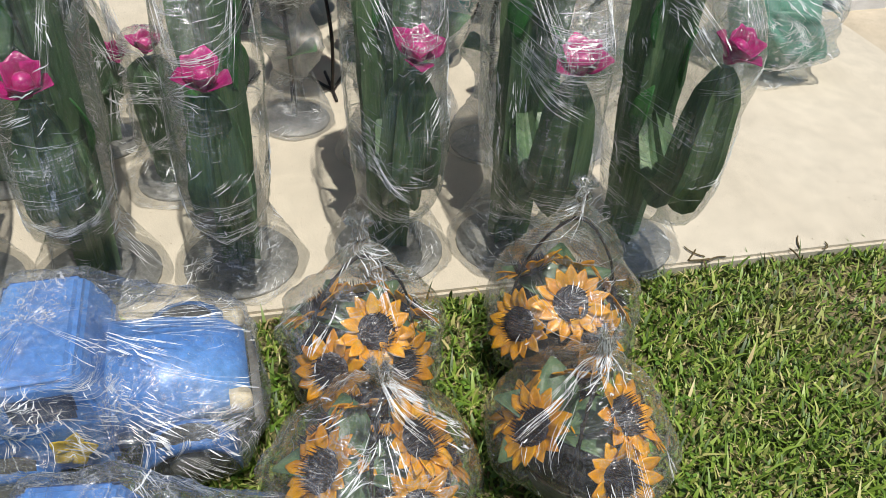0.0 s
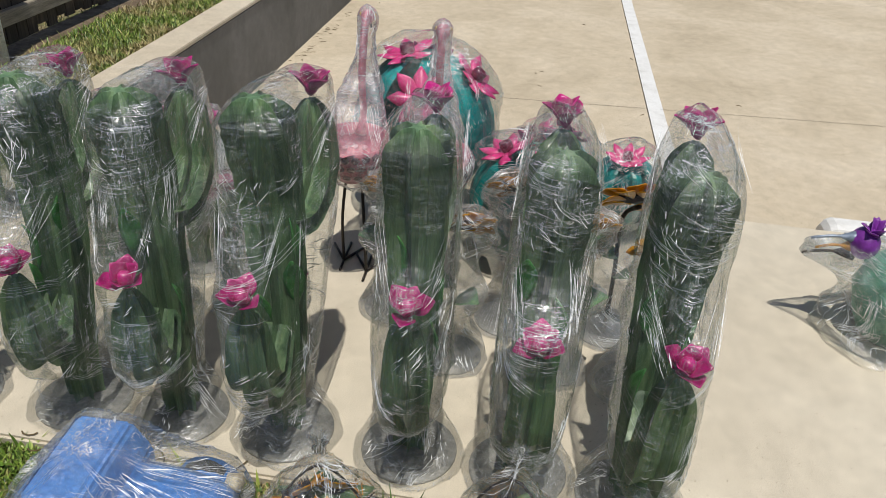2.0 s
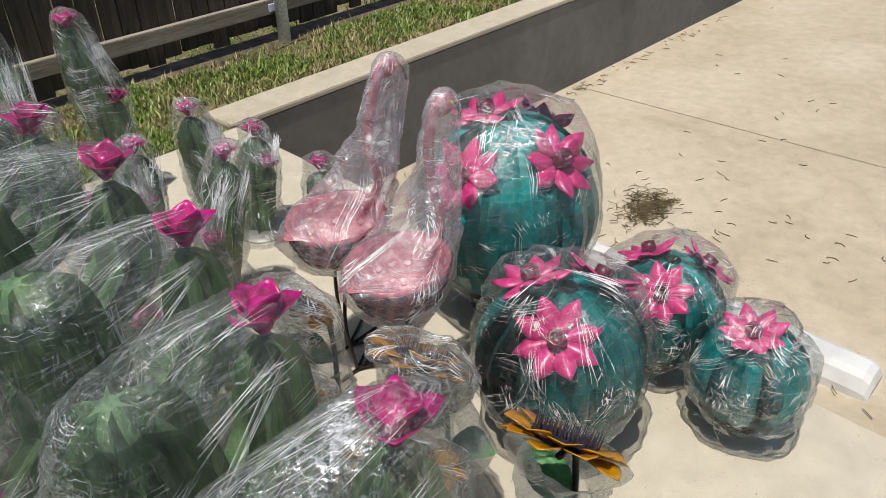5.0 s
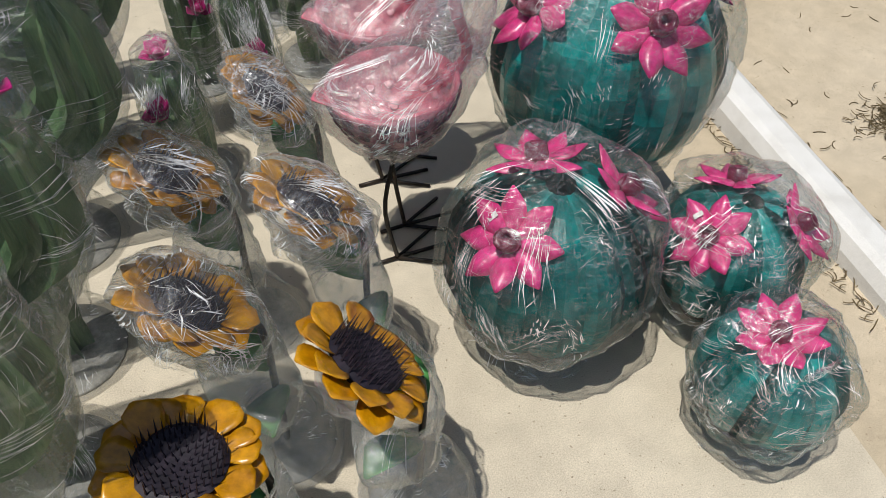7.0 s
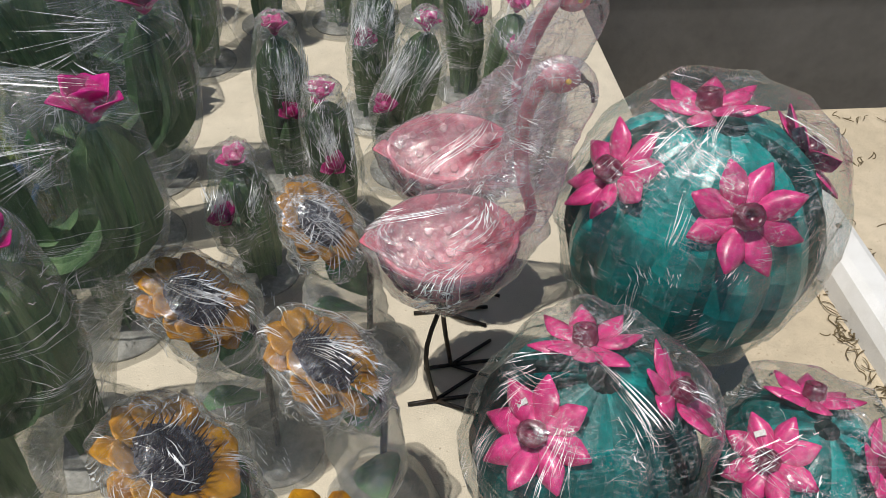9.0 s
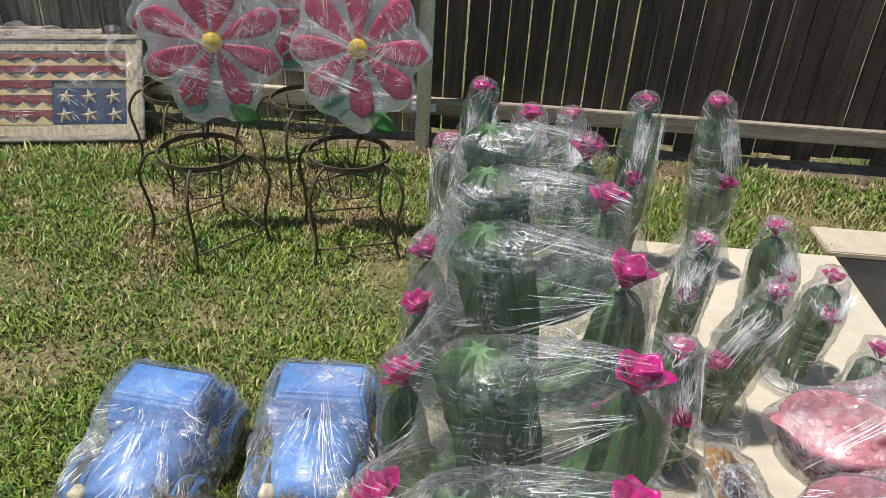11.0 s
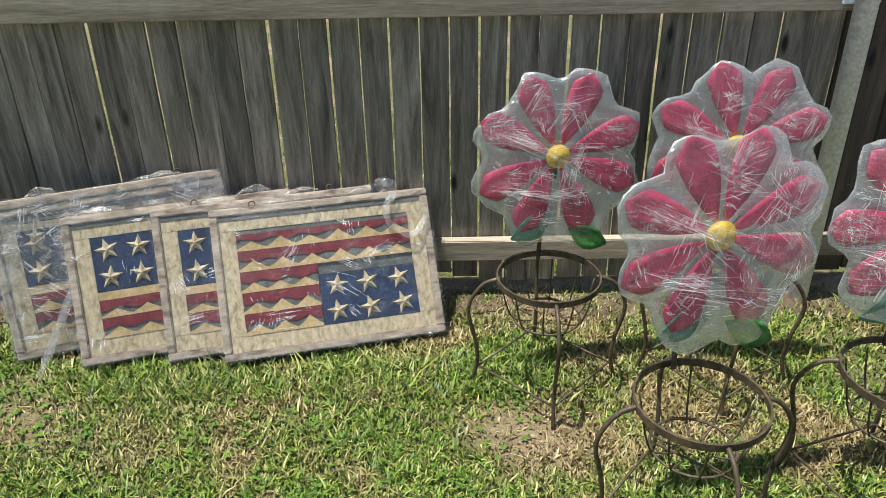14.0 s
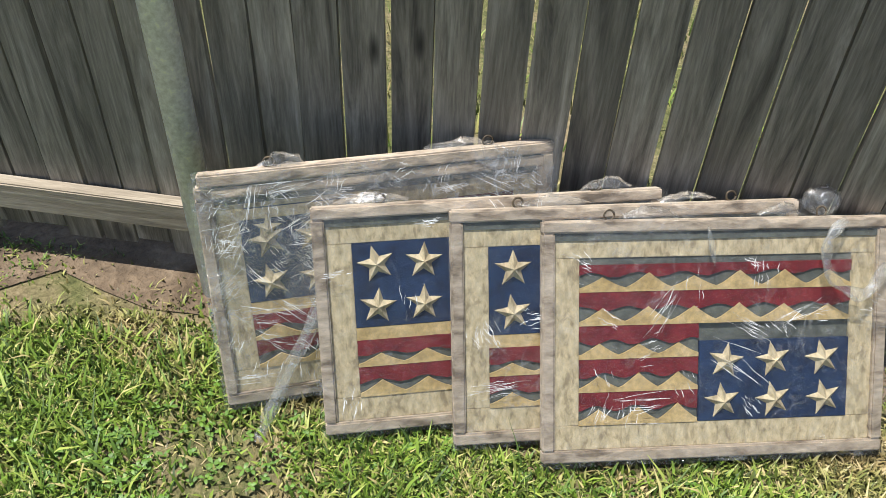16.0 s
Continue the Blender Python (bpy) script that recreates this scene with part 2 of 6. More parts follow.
M = dict(
    slab=concrete("pale_concrete", (0.50, 0.438, 0.335), (0.553, 0.488, 0.378), (0.60, 0.535, 0.42), (0.30, 0.25, 0.18)),
    drive=concrete("tan_concrete", (0.44, 0.365, 0.255), (0.515, 0.432, 0.31), (0.575, 0.49, 0.365), (0.26, 0.20, 0.13)),
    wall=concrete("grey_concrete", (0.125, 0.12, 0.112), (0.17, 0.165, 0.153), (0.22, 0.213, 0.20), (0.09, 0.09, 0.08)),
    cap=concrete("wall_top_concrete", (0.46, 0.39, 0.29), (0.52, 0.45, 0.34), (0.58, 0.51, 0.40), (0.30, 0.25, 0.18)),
    white=surface("white_paint", (0.60, 0.585, 0.55), (0.72, 0.71, 0.68), (0.78, 0.77, 0.75), 0.7, scale=8, fine=420, bumps=(0.15, 0.001)),
    soil=soil_material("soil"),
    dirt=surface("bare_earth", (0.07, 0.050, 0.032), (0.15, 0.105, 0.066), (0.25, 0.185, 0.12), 0.95, scale=9, fine=60, bumps=(0.9, 0.015)),
    grass=grass_material("grass_blades", 0.0),
    lush=grass_material("lush_blades", -0.13),
    thatch=grass_material("dry_thatch", 0.22),
    # leaf green, darkened to suit the shaded lawn at far left
    weed=surface("weed_leaf_green", (0.040, 0.100, 0.010), (0.095, 0.195, 0.018), (0.17, 0.30, 0.035), 0.45, scale=30, fine=200),
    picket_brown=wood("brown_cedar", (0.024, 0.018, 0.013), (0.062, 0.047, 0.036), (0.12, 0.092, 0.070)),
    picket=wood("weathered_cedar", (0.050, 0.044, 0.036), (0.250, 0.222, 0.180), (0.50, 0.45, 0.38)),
    rail=wood("sunbleached_pine", (0.22, 0.18, 0.13), (0.40, 0.34, 0.26), (0.56, 0.50, 0.41), axis=0, knots=False),
    galv=surface("galvanised_steel", (0.80, 0.86, 0.98), (0.84, 0.89, 1.0), (0.86, 0.91, 1.0), 0.4, 0.0, scale=16),
    cactus=surface("dark_green_paint", (0.036, 0.078, 0.042), (0.120, 0.208, 0.100), (0.24, 0.34, 0.165), 0.40, 0.0, scale=11, stretch=(3.2, 3.2, 0.22), coat=0.15),
    leaf=surface("leaf_green_paint", (0.025, 0.12, 0.025), (0.055, 0.22, 0.05), (0.12, 0.36, 0.09), 0.42, scale=20, stretch=(1, 1, 0.3)),
    teal=surface("teal_enamel", (0.0, 0.10, 0.097), (0.003, 0.275, 0.262), (0.012, 0.43, 0.41), 0.3, 0.0, scale=10, coat=0.5),
    magenta=surface("magenta_paint", (0.26, 0.003, 0.09), (0.46, 0.006, 0.165), (0.58, 0.02, 0.24), 0.35, scale=30, coat=0.3),
    pink=surface("hot_pink_paint", (0.46, 0.012, 0.12), (0.62, 0.028, 0.19), (0.72, 0.07, 0.28), 0.33, scale=26, coat=0.4),
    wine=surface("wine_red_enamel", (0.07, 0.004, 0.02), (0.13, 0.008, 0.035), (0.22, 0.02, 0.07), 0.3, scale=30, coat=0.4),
    orange=surface("orange_enamel", (0.30, 0.115, 0.001), (0.50, 0.22, 0.002), (0.60, 0.30, 0.004), 0.3, scale=22, coat=0.5),
    amber=surface("amber_enamel", (0.62, 0.22, 0.001), (0.78, 0.34, 0.002), (0.86, 0.45, 0.006), 0.35, scale=26, coat=0.4),
    seeds=surface("dark_seed_paint", (0.008, 0.006, 0.011), (0.018, 0.013, 0.022), (0.045, 0.032, 0.045), 0.55, scale=60, metal=0.2),
    iron=surface("black_iron", (0.012, 0.010, 0.009), (0.026, 0.021, 0.018), (0.07, 0.045, 0.028), 0.5, 0.4, scale=30),
    rust=surface("rusty_iron", (0.045, 0.034, 0.023), (0.095, 0.072, 0.045), (0.18, 0.135, 0.078), 0.6, 0.3, scale=30),
    plate=surface("dull_steel_plate", (0.22, 0.215, 0.195), (0.31, 0.30, 0.27), (0.40, 0.385, 0.35), 0.5, 0.2, scale=20),
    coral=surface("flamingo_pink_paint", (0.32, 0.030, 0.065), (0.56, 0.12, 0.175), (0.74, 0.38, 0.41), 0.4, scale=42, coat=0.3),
    # paler flamingo pink, for sunlight painted on the hole edges
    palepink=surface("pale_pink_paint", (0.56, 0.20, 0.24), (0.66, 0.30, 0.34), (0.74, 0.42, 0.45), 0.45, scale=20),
    blue=surface("sky_blue_paint", (0.03, 0.13, 0.38), (0.06, 0.205, 0.53), (0.12, 0.31, 0.66), 0.4, scale=9, coat=0.3),
    navy=surface("navy_paint", (0.005, 0.015, 0.050), (0.011, 0.034, 0.100), (0.03, 0.062, 0.145), 0.5, scale=14, stretch=(1.5, 1.5, 0.3)),
    red=surface("barn_red_paint", (0.10, 0.006, 0.010), (0.20, 0.013, 0.020), (0.28, 0.035, 0.04), 0.5, scale=14, stretch=(1.5, 1.5, 0.3)),
    cream=surface("antique_cream_paint", (0.40, 0.32, 0.20), (0.62, 0.51, 0.32), (0.76, 0.66, 0.46), 0.6, scale=75, lo=0.36, stretch=(1, 0.5, 0.5), bumps=(0.6, 0.002)),
    gold=surface("honey_cream_paint", (0.46, 0.32, 0.13), (0.64, 0.47, 0.22), (0.74, 0.57, 0.32), 0.55, scale=16),
    olive=surface("grey_olive_paint", (0.075, 0.085, 0.075), (0.125, 0.135, 0.12), (0.19, 0.20, 0.17), 0.6, scale=16),
    moulding=surface("greyed_moulding", (0.22, 0.17, 0.125), (0.48, 0.39, 0.30), (0.66, 0.56, 0.45), 0.7, scale=30, lo=0.36, stretch=(0.4, 1, 1), bumps=(0.5, 0.003)),
    yellow=surface("yellow_paint", (0.62, 0.38, 0.01), (0.78, 0.52, 0.02), (0.86, 0.64, 0.08), 0.4, scale=30),
    purple=surface("purple_paint", (0.10, 0.012, 0.16), (0.19, 0.03, 0.28), (0.30, 0.08, 0.42), 0.4, scale=25),
    steelblue=surface("grey_blue_paint", (0.16, 0.20, 0.26), (0.26, 0.31, 0.38), (0.38, 0.43, 0.50), 0.4, scale=25, metal=0.3),
    jade=surface("jade_green_paint", (0.05, 0.18, 0.12), (0.11, 0.30, 0.21), (0.22, 0.44, 0.33), 0.4, scale=14),
    rubber=surface("dark_rubber", (0.03, 0.03, 0.028), (0.06, 0.058, 0.052), (0.12, 0.115, 0.10), 0.8, scale=20),
    twig=surface("dead_stalks", (0.06, 0.042, 0.017), (0.12, 0.086, 0.037), (0.20, 0.15, 0.075), 0.9, scale=20),
    rose=surface("faded_rose_glaze", (0.34, 0.012, 0.055), (0.52, 0.025, 0.10), (0.62, 0.08, 0.17), 0.4, scale=20),
    # near-white colour for the painted glint ribbons
    crease=glint_material("film_folds"),
    film=film_material("clear_stretch_film", 0.030, 0.66),
    film_thin=film_material("thin_clear_film", 0.018, 0.60),
    film_bag=film_material("frosted_plastic_bag", 0.06, 0.40, (0.90, 0.89, 0.87), 0.8),
    film_pink=film_material("frosted_pink_bag", 0.21, 0.55, (0.90, 0.86, 0.87)),
    film_sheet=film_material("clear_picture_film", 0.02, 0.20),
    film_heavy=film_material("milky_stretch_film", 0.075, 0.66, scale=1.1),
    film_flower=film_material("milky_flower_film", 0.50, 0.40, (0.84, 0.90, 0.86)),
    film_tube=film_material("greyish_film_tube", 0.28, 0.40, (0.86, 0.87, 0.86)),
    film_calm=film_material("calm_clear_film", 0.045, 0.55, scale=0.9),
)


# ---- building helpers ----
def part(name, bm, mat, parent, label="", smooth=True):
    me = bpy.data.meshes.new(name)
    if isinstance(bm, tuple):
        me.from_pydata(bm[0], [], bm[1])
    else:
        bmesh.ops.recalc_face_normals(bm, faces=bm.faces)
        bm.to_mesh(me)
        bm.free()
    if smooth:
        me.polygons.foreach_set("use_smooth", [True] * len(me.polygons))
    me.materials.append(M[mat])
    ob = new(name, me)
    ob.parent = parent
    if label:
        tagged(ob, label)
    return ob


def again(ob, parent, m, name=None):
    """One more piece on the same mesh."""
    o = new(name or ob.name.split(".")[0], ob.data)
    o.parent, o.matrix_basis = parent, m
    return o


def thing(name, label, category, at=(0, 0, 0), rz=0.0, group="", kind=""):
    ob = new(name)
    ob.empty_display_size = 0.05
    ob.matrix_basis = pose(*at, 0, 0, rz)
    return tagged(ob, label, category, group, kind)


def box(bm, x0, x1, y0, y1, z0, z1, bevel=0.0):
    m = Matrix.LocRotScale(((x0 + x1) / 2, (y0 + y1) / 2, (z0 + z1) / 2), None, (x1 - x0, y1 - y0, z1 - z0))
    made = bmesh.ops.create_cube(bm, size=1, matrix=m)["verts"]
    if bevel:
        edges = list({e for v in made for e in v.link_edges})
        bmesh.ops.bevel(bm, geom=edges, offset=bevel, segments=2, affect="EDGES")
    return bm


def frames_along(path):
    """Points along a bent rod, with two axes across it at each."""
    p = [Vector(q) for q in path]
    out, side = [], None
    for i, q in enumerate(p):
        d = (p[min(i + 1, len(p) - 1)] - p[max(i - 1, 0)]).normalized()
        if side is None:
            side = d.orthogonal().normalized() if abs(d.x) > 0.9 else (Vector((1, 0, 0)) - d * d.x).normalized()
        side = (side - d * side.dot(d)).normalized()
        out.append((q, side, d.cross(side)))
    return out


def glide(points, n):
    """A smooth curve through the points, as n places along it."""
    p = [Vector(q) for q in points]
    out = []
    for i in range(n):
        u = i / (n - 1) * (len(p) - 1)
        k = min(int(u), len(p) - 2)
        f = u - k
        a, b, c, d = p[max(k - 1, 0)], p[k], p[k + 1], p[min(k + 2, len(p) - 1)]
        out.append(0.5 * ((2 * b) + (c - a) * f + (2 * a - 5 * b + 4 * c - d) * f * f + (3 * b - a - 3 * c + d) * f ** 3))
    return out


def loft(bm, rings, closed_ends=True):
    rows = [[bm.verts.new(v) for v in r] for r in rings]
    n = len(rows[0])
    for a, b in zip(rows, rows[1:]):
        for i in range(n):
            bm.faces.new((a[i], a[(i + 1) % n], b[(i + 1) % n], b[i]))
    if closed_ends:
        bm.faces.new(rows[0][::-1])
        bm.faces.new(rows[-1])
    return bm


def rod(bm, path, r, n=6, smooth_to=0):
    pts = glide(path, smooth_to) if smooth_to else path
    rings = []
    for i, (q, s, t) in enumerate(frames_along(pts)):
        rr = r[min(i, len(r) - 1)] if hasattr(r, "__len__") else r
        rings.append([q + (s * math.cos(a) + t * math.sin(a)) * rr for a in (2 * math.pi * k / n for k in range(n))])
    return loft(bm, rings)


def lathe(bm, profile, n=24, squash=1.0):
    return loft(bm, [[(r * math.cos(2 * math.pi * k / n), r * squash * math.sin(2 * math.pi * k / n), z) for k in range(n)] for r, z in profile])


def finned(bm, path, radii, fins, depth, rnd, n_path=20):
    """A ribbed column of upright fins with notched edges, along a bent path."""
    pts = glide(path, n_path)
    ph = rnd.uniform(0, 6)
    rings = []
    for i, (q, s, t) in enumerate(frames_along(pts)):
        u = i / (n_path - 1)
        k = u * (len(radii) - 1)
        a0 = int(min(k, len(radii) - 2))
        r = radii[a0] + (radii[a0 + 1] - radii[a0]) * (k - a0)
        ring = []
        for j in range(fins * 4):
            e = (j % 4) / 4
            crest = max(0.0, math.cos(2 * math.pi * e)) ** 0.8
            notch = 1 + 0.05 * math.sin(i * 2.4 + ph + j // 4)
            rr = r * (1 - depth + depth * crest * notch)
            a = 2 * math.pi * j / (fins * 4) + ph * 0.2
            ring.append(q + (s * math.cos(a) + t * math.sin(a)) * rr)
        rings.append(ring)
    return loft(bm, rings)


def petal(bm, length, width, cup=0.2, lift=0.1, tip=0.5, n=6, thick=0.0015):
    """A dished petal from the origin along +x."""
    rows = []
    for i in range(n + 1):
        u = i / n
        w = width * (math.sin(math.pi * min(1.0, u * 0.5 / tip if u < tip else 0.5 + (u - tip) / (1 - tip) * 0.5)) * 0.9 + 0.1 * (1 - u))
        w = max(w, width * 0.08)
        z = lift * length * math.sin(u * 1.9)
        rows.append([Vector((u * length, v * w, z + cup * w * abs(v) ** 1.6)) for v in (-1, -0.5, 0, 0.5, 1)])
    top = [[bm.verts.new(v) for v in r] for r in rows]
    low = [[bm.verts.new(v - Vector((0, 0, thick))) for v in r] for r in rows]
    for g, flip in ((top, False), (low, True)):
        for a, b in zip(g, g[1:]):
            for i in range(4):
                f = (a[i], b[i], b[i + 1], a[i + 1])
                bm.faces.new(f[::-1] if flip else f)
    for k in (0, 4):
        for i in range(n):
            bm.faces.new((top[i][k], top[i + 1][k], low[i + 1][k], low[i][k]))
    for a, b in ((top[-1], low[-1]), (low[0], top[0])):
        for i in range(4):
            bm.faces.new((a[i], a[i + 1], b[i + 1], b[i]))
    return bm


def local_points(ob):
    """All corner points of a thing's parts, in the thing's own axes."""
    out = []
    for c in ob.children_recursive:
        if c.type != "MESH":
            continue
        m = c.matrix_basis.copy()
        q = c.parent
        while q is not None and q != ob:
            m = q.matrix_basis @ m
            q = q.parent
        a = np.empty(len(c.data.vertices) * 3)
        c.data.vertices.foreach_get("co", a)
        a = a.reshape(-1, 3)
        out.append(a @ np.array(m.to_3x3()).T + np.array(m.translation))
    return np.vstack(out)


def upper_line(z, h):
    """The taut line drawn over a row of heights."""
    keep = []
    for i in range(len(z)):
        while len(keep) > 1 and (h[keep[-1]] - h[keep[-2]]) * (z[i] - z[keep[-2]]) <= (h[i] - h[keep[-2]]) * (z[keep[-1]] - z[keep[-2]]):
            keep.pop()
        keep.append(i)
    return np.interp(z, z[keep], h[keep])


def finer(rows, n):
    """Rows of a table, filled in to n rows."""
    old, at = np.linspace(0, 1, len(rows)), np.linspace(0, 1, n)
    return np.stack([np.interp(at, old, rows[:, k]) for k in range(rows.shape[1])], 1)


def wrap(ob, mat, seed, levels=26, around=40, slack=0.012, crease=0.010, low=None, foot=None, knot=None, turn=None, label="clear creased plastic wrap", name="plastic_wrap", top_pad=0.015, extra=(), folds=26, high=None, taut=0.6, bands=()):
    """Plastic film drawn round all parts of a thing. foot: radius at the ground; knot: height and size of a tied top; taut: how straight it spans."""
    pts = local_points(ob)
    if len(extra):
        pts = np.vstack([pts, np.array([tuple(q) for q in extra])])
    back = Matrix()
    if turn is not None:
        pts = pts @ np.array(turn.to_3x3())
        back = turn
    rg = np.random.RandomState(seed)
    z0, z1 = pts[:, 2].min() if low is None else low, pts[:, 2].max() + top_pad
    z1 = z1 if high is None else high
    zs = np.linspace(z0, z1, levels)
    win = (z1 - z0) / levels * 1.5
    around = int(around * 1.6) // 4 * 4
    ang = np.linspace(0, 2 * np.pi, around, endpoint=False)
    u = np.stack([np.cos(ang), np.sin(ang)], 1)
    cosd = np.cos(ang[:, None] - ang[None, :])
    reach = []
    for z in zs:
        near = pts[np.abs(pts[:, 2] - z) < win][:, :2]
        if len(near) < 3:
            near = pts[np.argsort(np.abs(pts[:, 2] - z))[:12]][:, :2]
        reach.append((near @ u.T).max(0))
    reach = np.array(reach)
    tight = np.stack([upper_line(zs, reach[:, k]) for k in range(around)], 1)
    waist = np.clip((zs - z0) / (z1 - z0) / 0.5, 0.08, 1)[:, None] if foot else 1.0
    reach = reach + (tight - reach) * taut * waist * (0.8 + 0.2 * np.sin(ang * 2 + rg.uniform(0, 6)))[None, :]
    q4 = around // 4
    cs = np.stack([(reach[:, 0] - reach[:, 2 * q4]) / 2, (reach[:, q4] - reach[:, 3 * q4]) / 2], 1)
    rs = []
    for i in range(levels):
        h = np.maximum(reach[i] - u @ cs[i], 0.004)
        rs.append(np.where(cosd > 0.15, h[None, :] / np.maximum(cosd, 0.15), 9).min(1))
    rs = np.array(rs)
    for _ in range(2):
        cs[1:-1] = cs[:-2] * 0.25 + cs[1:-1] * 0.5 + cs[2:] * 0.25
        rs[1:-1] = np.maximum(rs[1:-1] * 0.97, rs[:-2] * 0.25 + rs[1:-1] * 0.5 + rs[2:] * 0.25)
    levels = levels * 2
    cs, rs, zs = finer(cs, levels), finer(rs, levels), np.linspace(z0, z1, levels)
    if foot:
        for i, z in enumerate(zs):
            f = max(0.0, 1 - (z - z0) / (foot[1]))
            rs[i] = np.maximum(rs[i], foot[0] * f ** 1.2)
    # sharp ridges across the film
    mean_r = rs.mean()
    S, Z = np.meshgrid(ang * mean_r, zs)
    girth = 2 * np.pi * mean_r
    relief = np.zeros_like(S)
    for _ in range(70):
        kind = rg.uniform()
        th = rg.normal(0, 0.18) if kind < 0.4 else (rg.choice([-1, 1]) * rg.uniform(0.4, 1.1) if kind < 0.75 else rg.normal(np.pi / 2, 0.2))
        ds = (S - rg.uniform(0, girth) + girth / 2) % girth - girth / 2
        dz = Z - rg.uniform(z0, z1)
        along, off = ds * math.cos(th) + dz * math.sin(th), -ds * math.sin(th) + dz * math.cos(th)
        relief += rg.normal(0, 0.55) * np.clip(1 - np.abs(off) / rg.uniform(0.006, 0.017), 0, 1) * np.clip(1 - (along / rg.uniform(0.04, 0.15)) ** 2, 0, 1)
    ph = rg.uniform(0, 6, 6)
    verts = []
    for i, z in enumerate(zs):
        v = i / (levels - 1)
        wob = np.sin(ang * 5 + ph[0] + v * 4) * 0.35 + np.sin(ang * 9 + ph[1] - v * 7) * 0.25 + relief[i] + rg.normal(0, 0.10, around)
        r = rs[i] + slack + crease * np.maximum(wob, -0.7)
        close = 1.0
        if v > 0.93 and high is None:
            close = math.sqrt(max(0.0, 1 - ((v - 0.93) / 0.07) ** 2)) * 0.9 + 0.1
        r = np.maximum(r * close, 0.002)
        for k in range(around):
            verts.append((cs[i][0] + u[k][0] * r[k], cs[i][1] + u[k][1] * r[k], z + rg.normal(0, 0.0010)))
    if knot:
        c = cs[-1]
        for hh, rr in ((0.35, 0.5), (0.6, 0.25), (0.85, 0.5), (1.0, 0.8)):
            for k in range(around):
                r = knot[1] * rr * (1 + 0.5 * math.sin(k * 1.9 + ph[4]))
                verts.append((c[0] + u[k][0] * r + knot[0] * hh * 0.1, c[1] + u[k][1] * r, z1 + knot[0] * hh + 0.006 * math.sin(k * 2.3)))
        levels += 4
    faces = []
    for i in range(levels - 1):
        for k in range(around):
            a, b = i * around + k, i * around + (k + 1) % around
            faces.append((a, b, b + around, a + around))
    if not knot and high is None:
        faces.append(tuple((levels - 1) * around + k for k in range(around)))
    grid = np.array(verts).reshape(-1, around, 3)
    axis = np.array([grid[:, :, 0].mean(), grid[:, :, 1].mean(), 0])
    rows_n = len(grid)
    cell_z, cell_s = (z1 - z0) / rows_n, girth / around
    # thin white ribbons laid over the film as painted glints
    glint_v, glint_f = [], []
    wound = [b for b in bands for _ in range(b[2])]
    for f in range(int(folds * 1.8) + len(wound)):
        i, k = rg.uniform(1, rows_n * 0.93), rg.uniform(0, around)
        th = rg.choice([rg.normal(0, 0.15), rg.uniform(0.4, 1.2), -rg.uniform(0.4, 1.2), rg.normal(1.57, 0.2)]) + rg.choice([0, np.pi])
        ring = grid[int(i)]
        cell_s = max(2 * np.pi * np.linalg.norm(ring[:, :2] - ring[:, :2].mean(0), axis=1).mean() / around, 0.0006)
        big = rg.uniform() < 0.22
        reach_l, spread, fan = (rg.uniform(0.07, 0.15), 0.006, 0.10) if big else (rg.uniform(0.010, 0.040), 0.010, 0.22)
        steps = 6
        if f < len(wound):
            i, th, fan, steps = (rg.uniform(*wound[f][:2]) - z0) / cell_z, rg.normal(0.05, 0.05), 0.03, 12
            reach_l, spread, big = rg.uniform(0.12, 0.24), 0.012, True
        for q in range(rg.randint(5, 14)):
            t2 = th + rg.normal(0, fan)
            ii, kk = i + rg.normal(0, spread) / cell_z, k + rg.normal(0, spread) / cell_s
            w, ln = rg.uniform(0.0002, 0.0006) if big else rg.uniform(0.0003, 0.0011), reach_l * rg.uniform(0.3, 1.0)
            line = []
            for t in range(steps):
                a, b2 = ii + math.sin(t2) * ln * t / (steps - 1) / cell_z + rg.normal(0, 0.0006) / cell_z, kk + math.cos(t2) * ln * t / (steps - 1) / cell_s
                if not 0 <= a < rows_n - 1.01:
                    break
                a0, b0 = int(a), int(math.floor(b2))
                fa, fb = a - a0, b2 - b0
                p = (grid[a0, b0 % around] * (1 - fa) + grid[a0 + 1, b0 % around] * fa) * (1 - fb) + (grid[a0, (b0 + 1) % around] * (1 - fa) + grid[a0 + 1, (b0 + 1) % around] * fa) * fb
                o = p - axis
                o[2] = 0
                line.append(p + o / max(1e-6, np.linalg.norm(o)) * 0.0012)
            if len(line) < 3:
                continue
            base_i = len(glint_v)
            for t, p in enumerate(line):
                d = line[min(t + 1, len(line) - 1)] - line[max(t - 1, 0)]
                o = p - axis
                o[2] = 0
                side = np.cross(d, o)
                side = side / max(1e-9, np.linalg.norm(side)) * w * math.sin(math.pi * (t + 0.3) / (len(line) - 0.4))
                glint_v += [tuple(p - side), tuple(p + side)]
            for t in range(len(line) - 1):
                a = base_i + 2 * t
                glint_f.append((a, a + 1, a + 3, a + 2))
    made = part(name, ([tuple(back @ Vector(v)) for v in verts], faces), mat, ob, label)
    if glint_v:
        tagged(part("film_folds", ([tuple(back @ Vector(v)) for v in glint_v], glint_f), "crease", made), "fine white ribbons painted as glints on the film", kind="stuff")
    return made


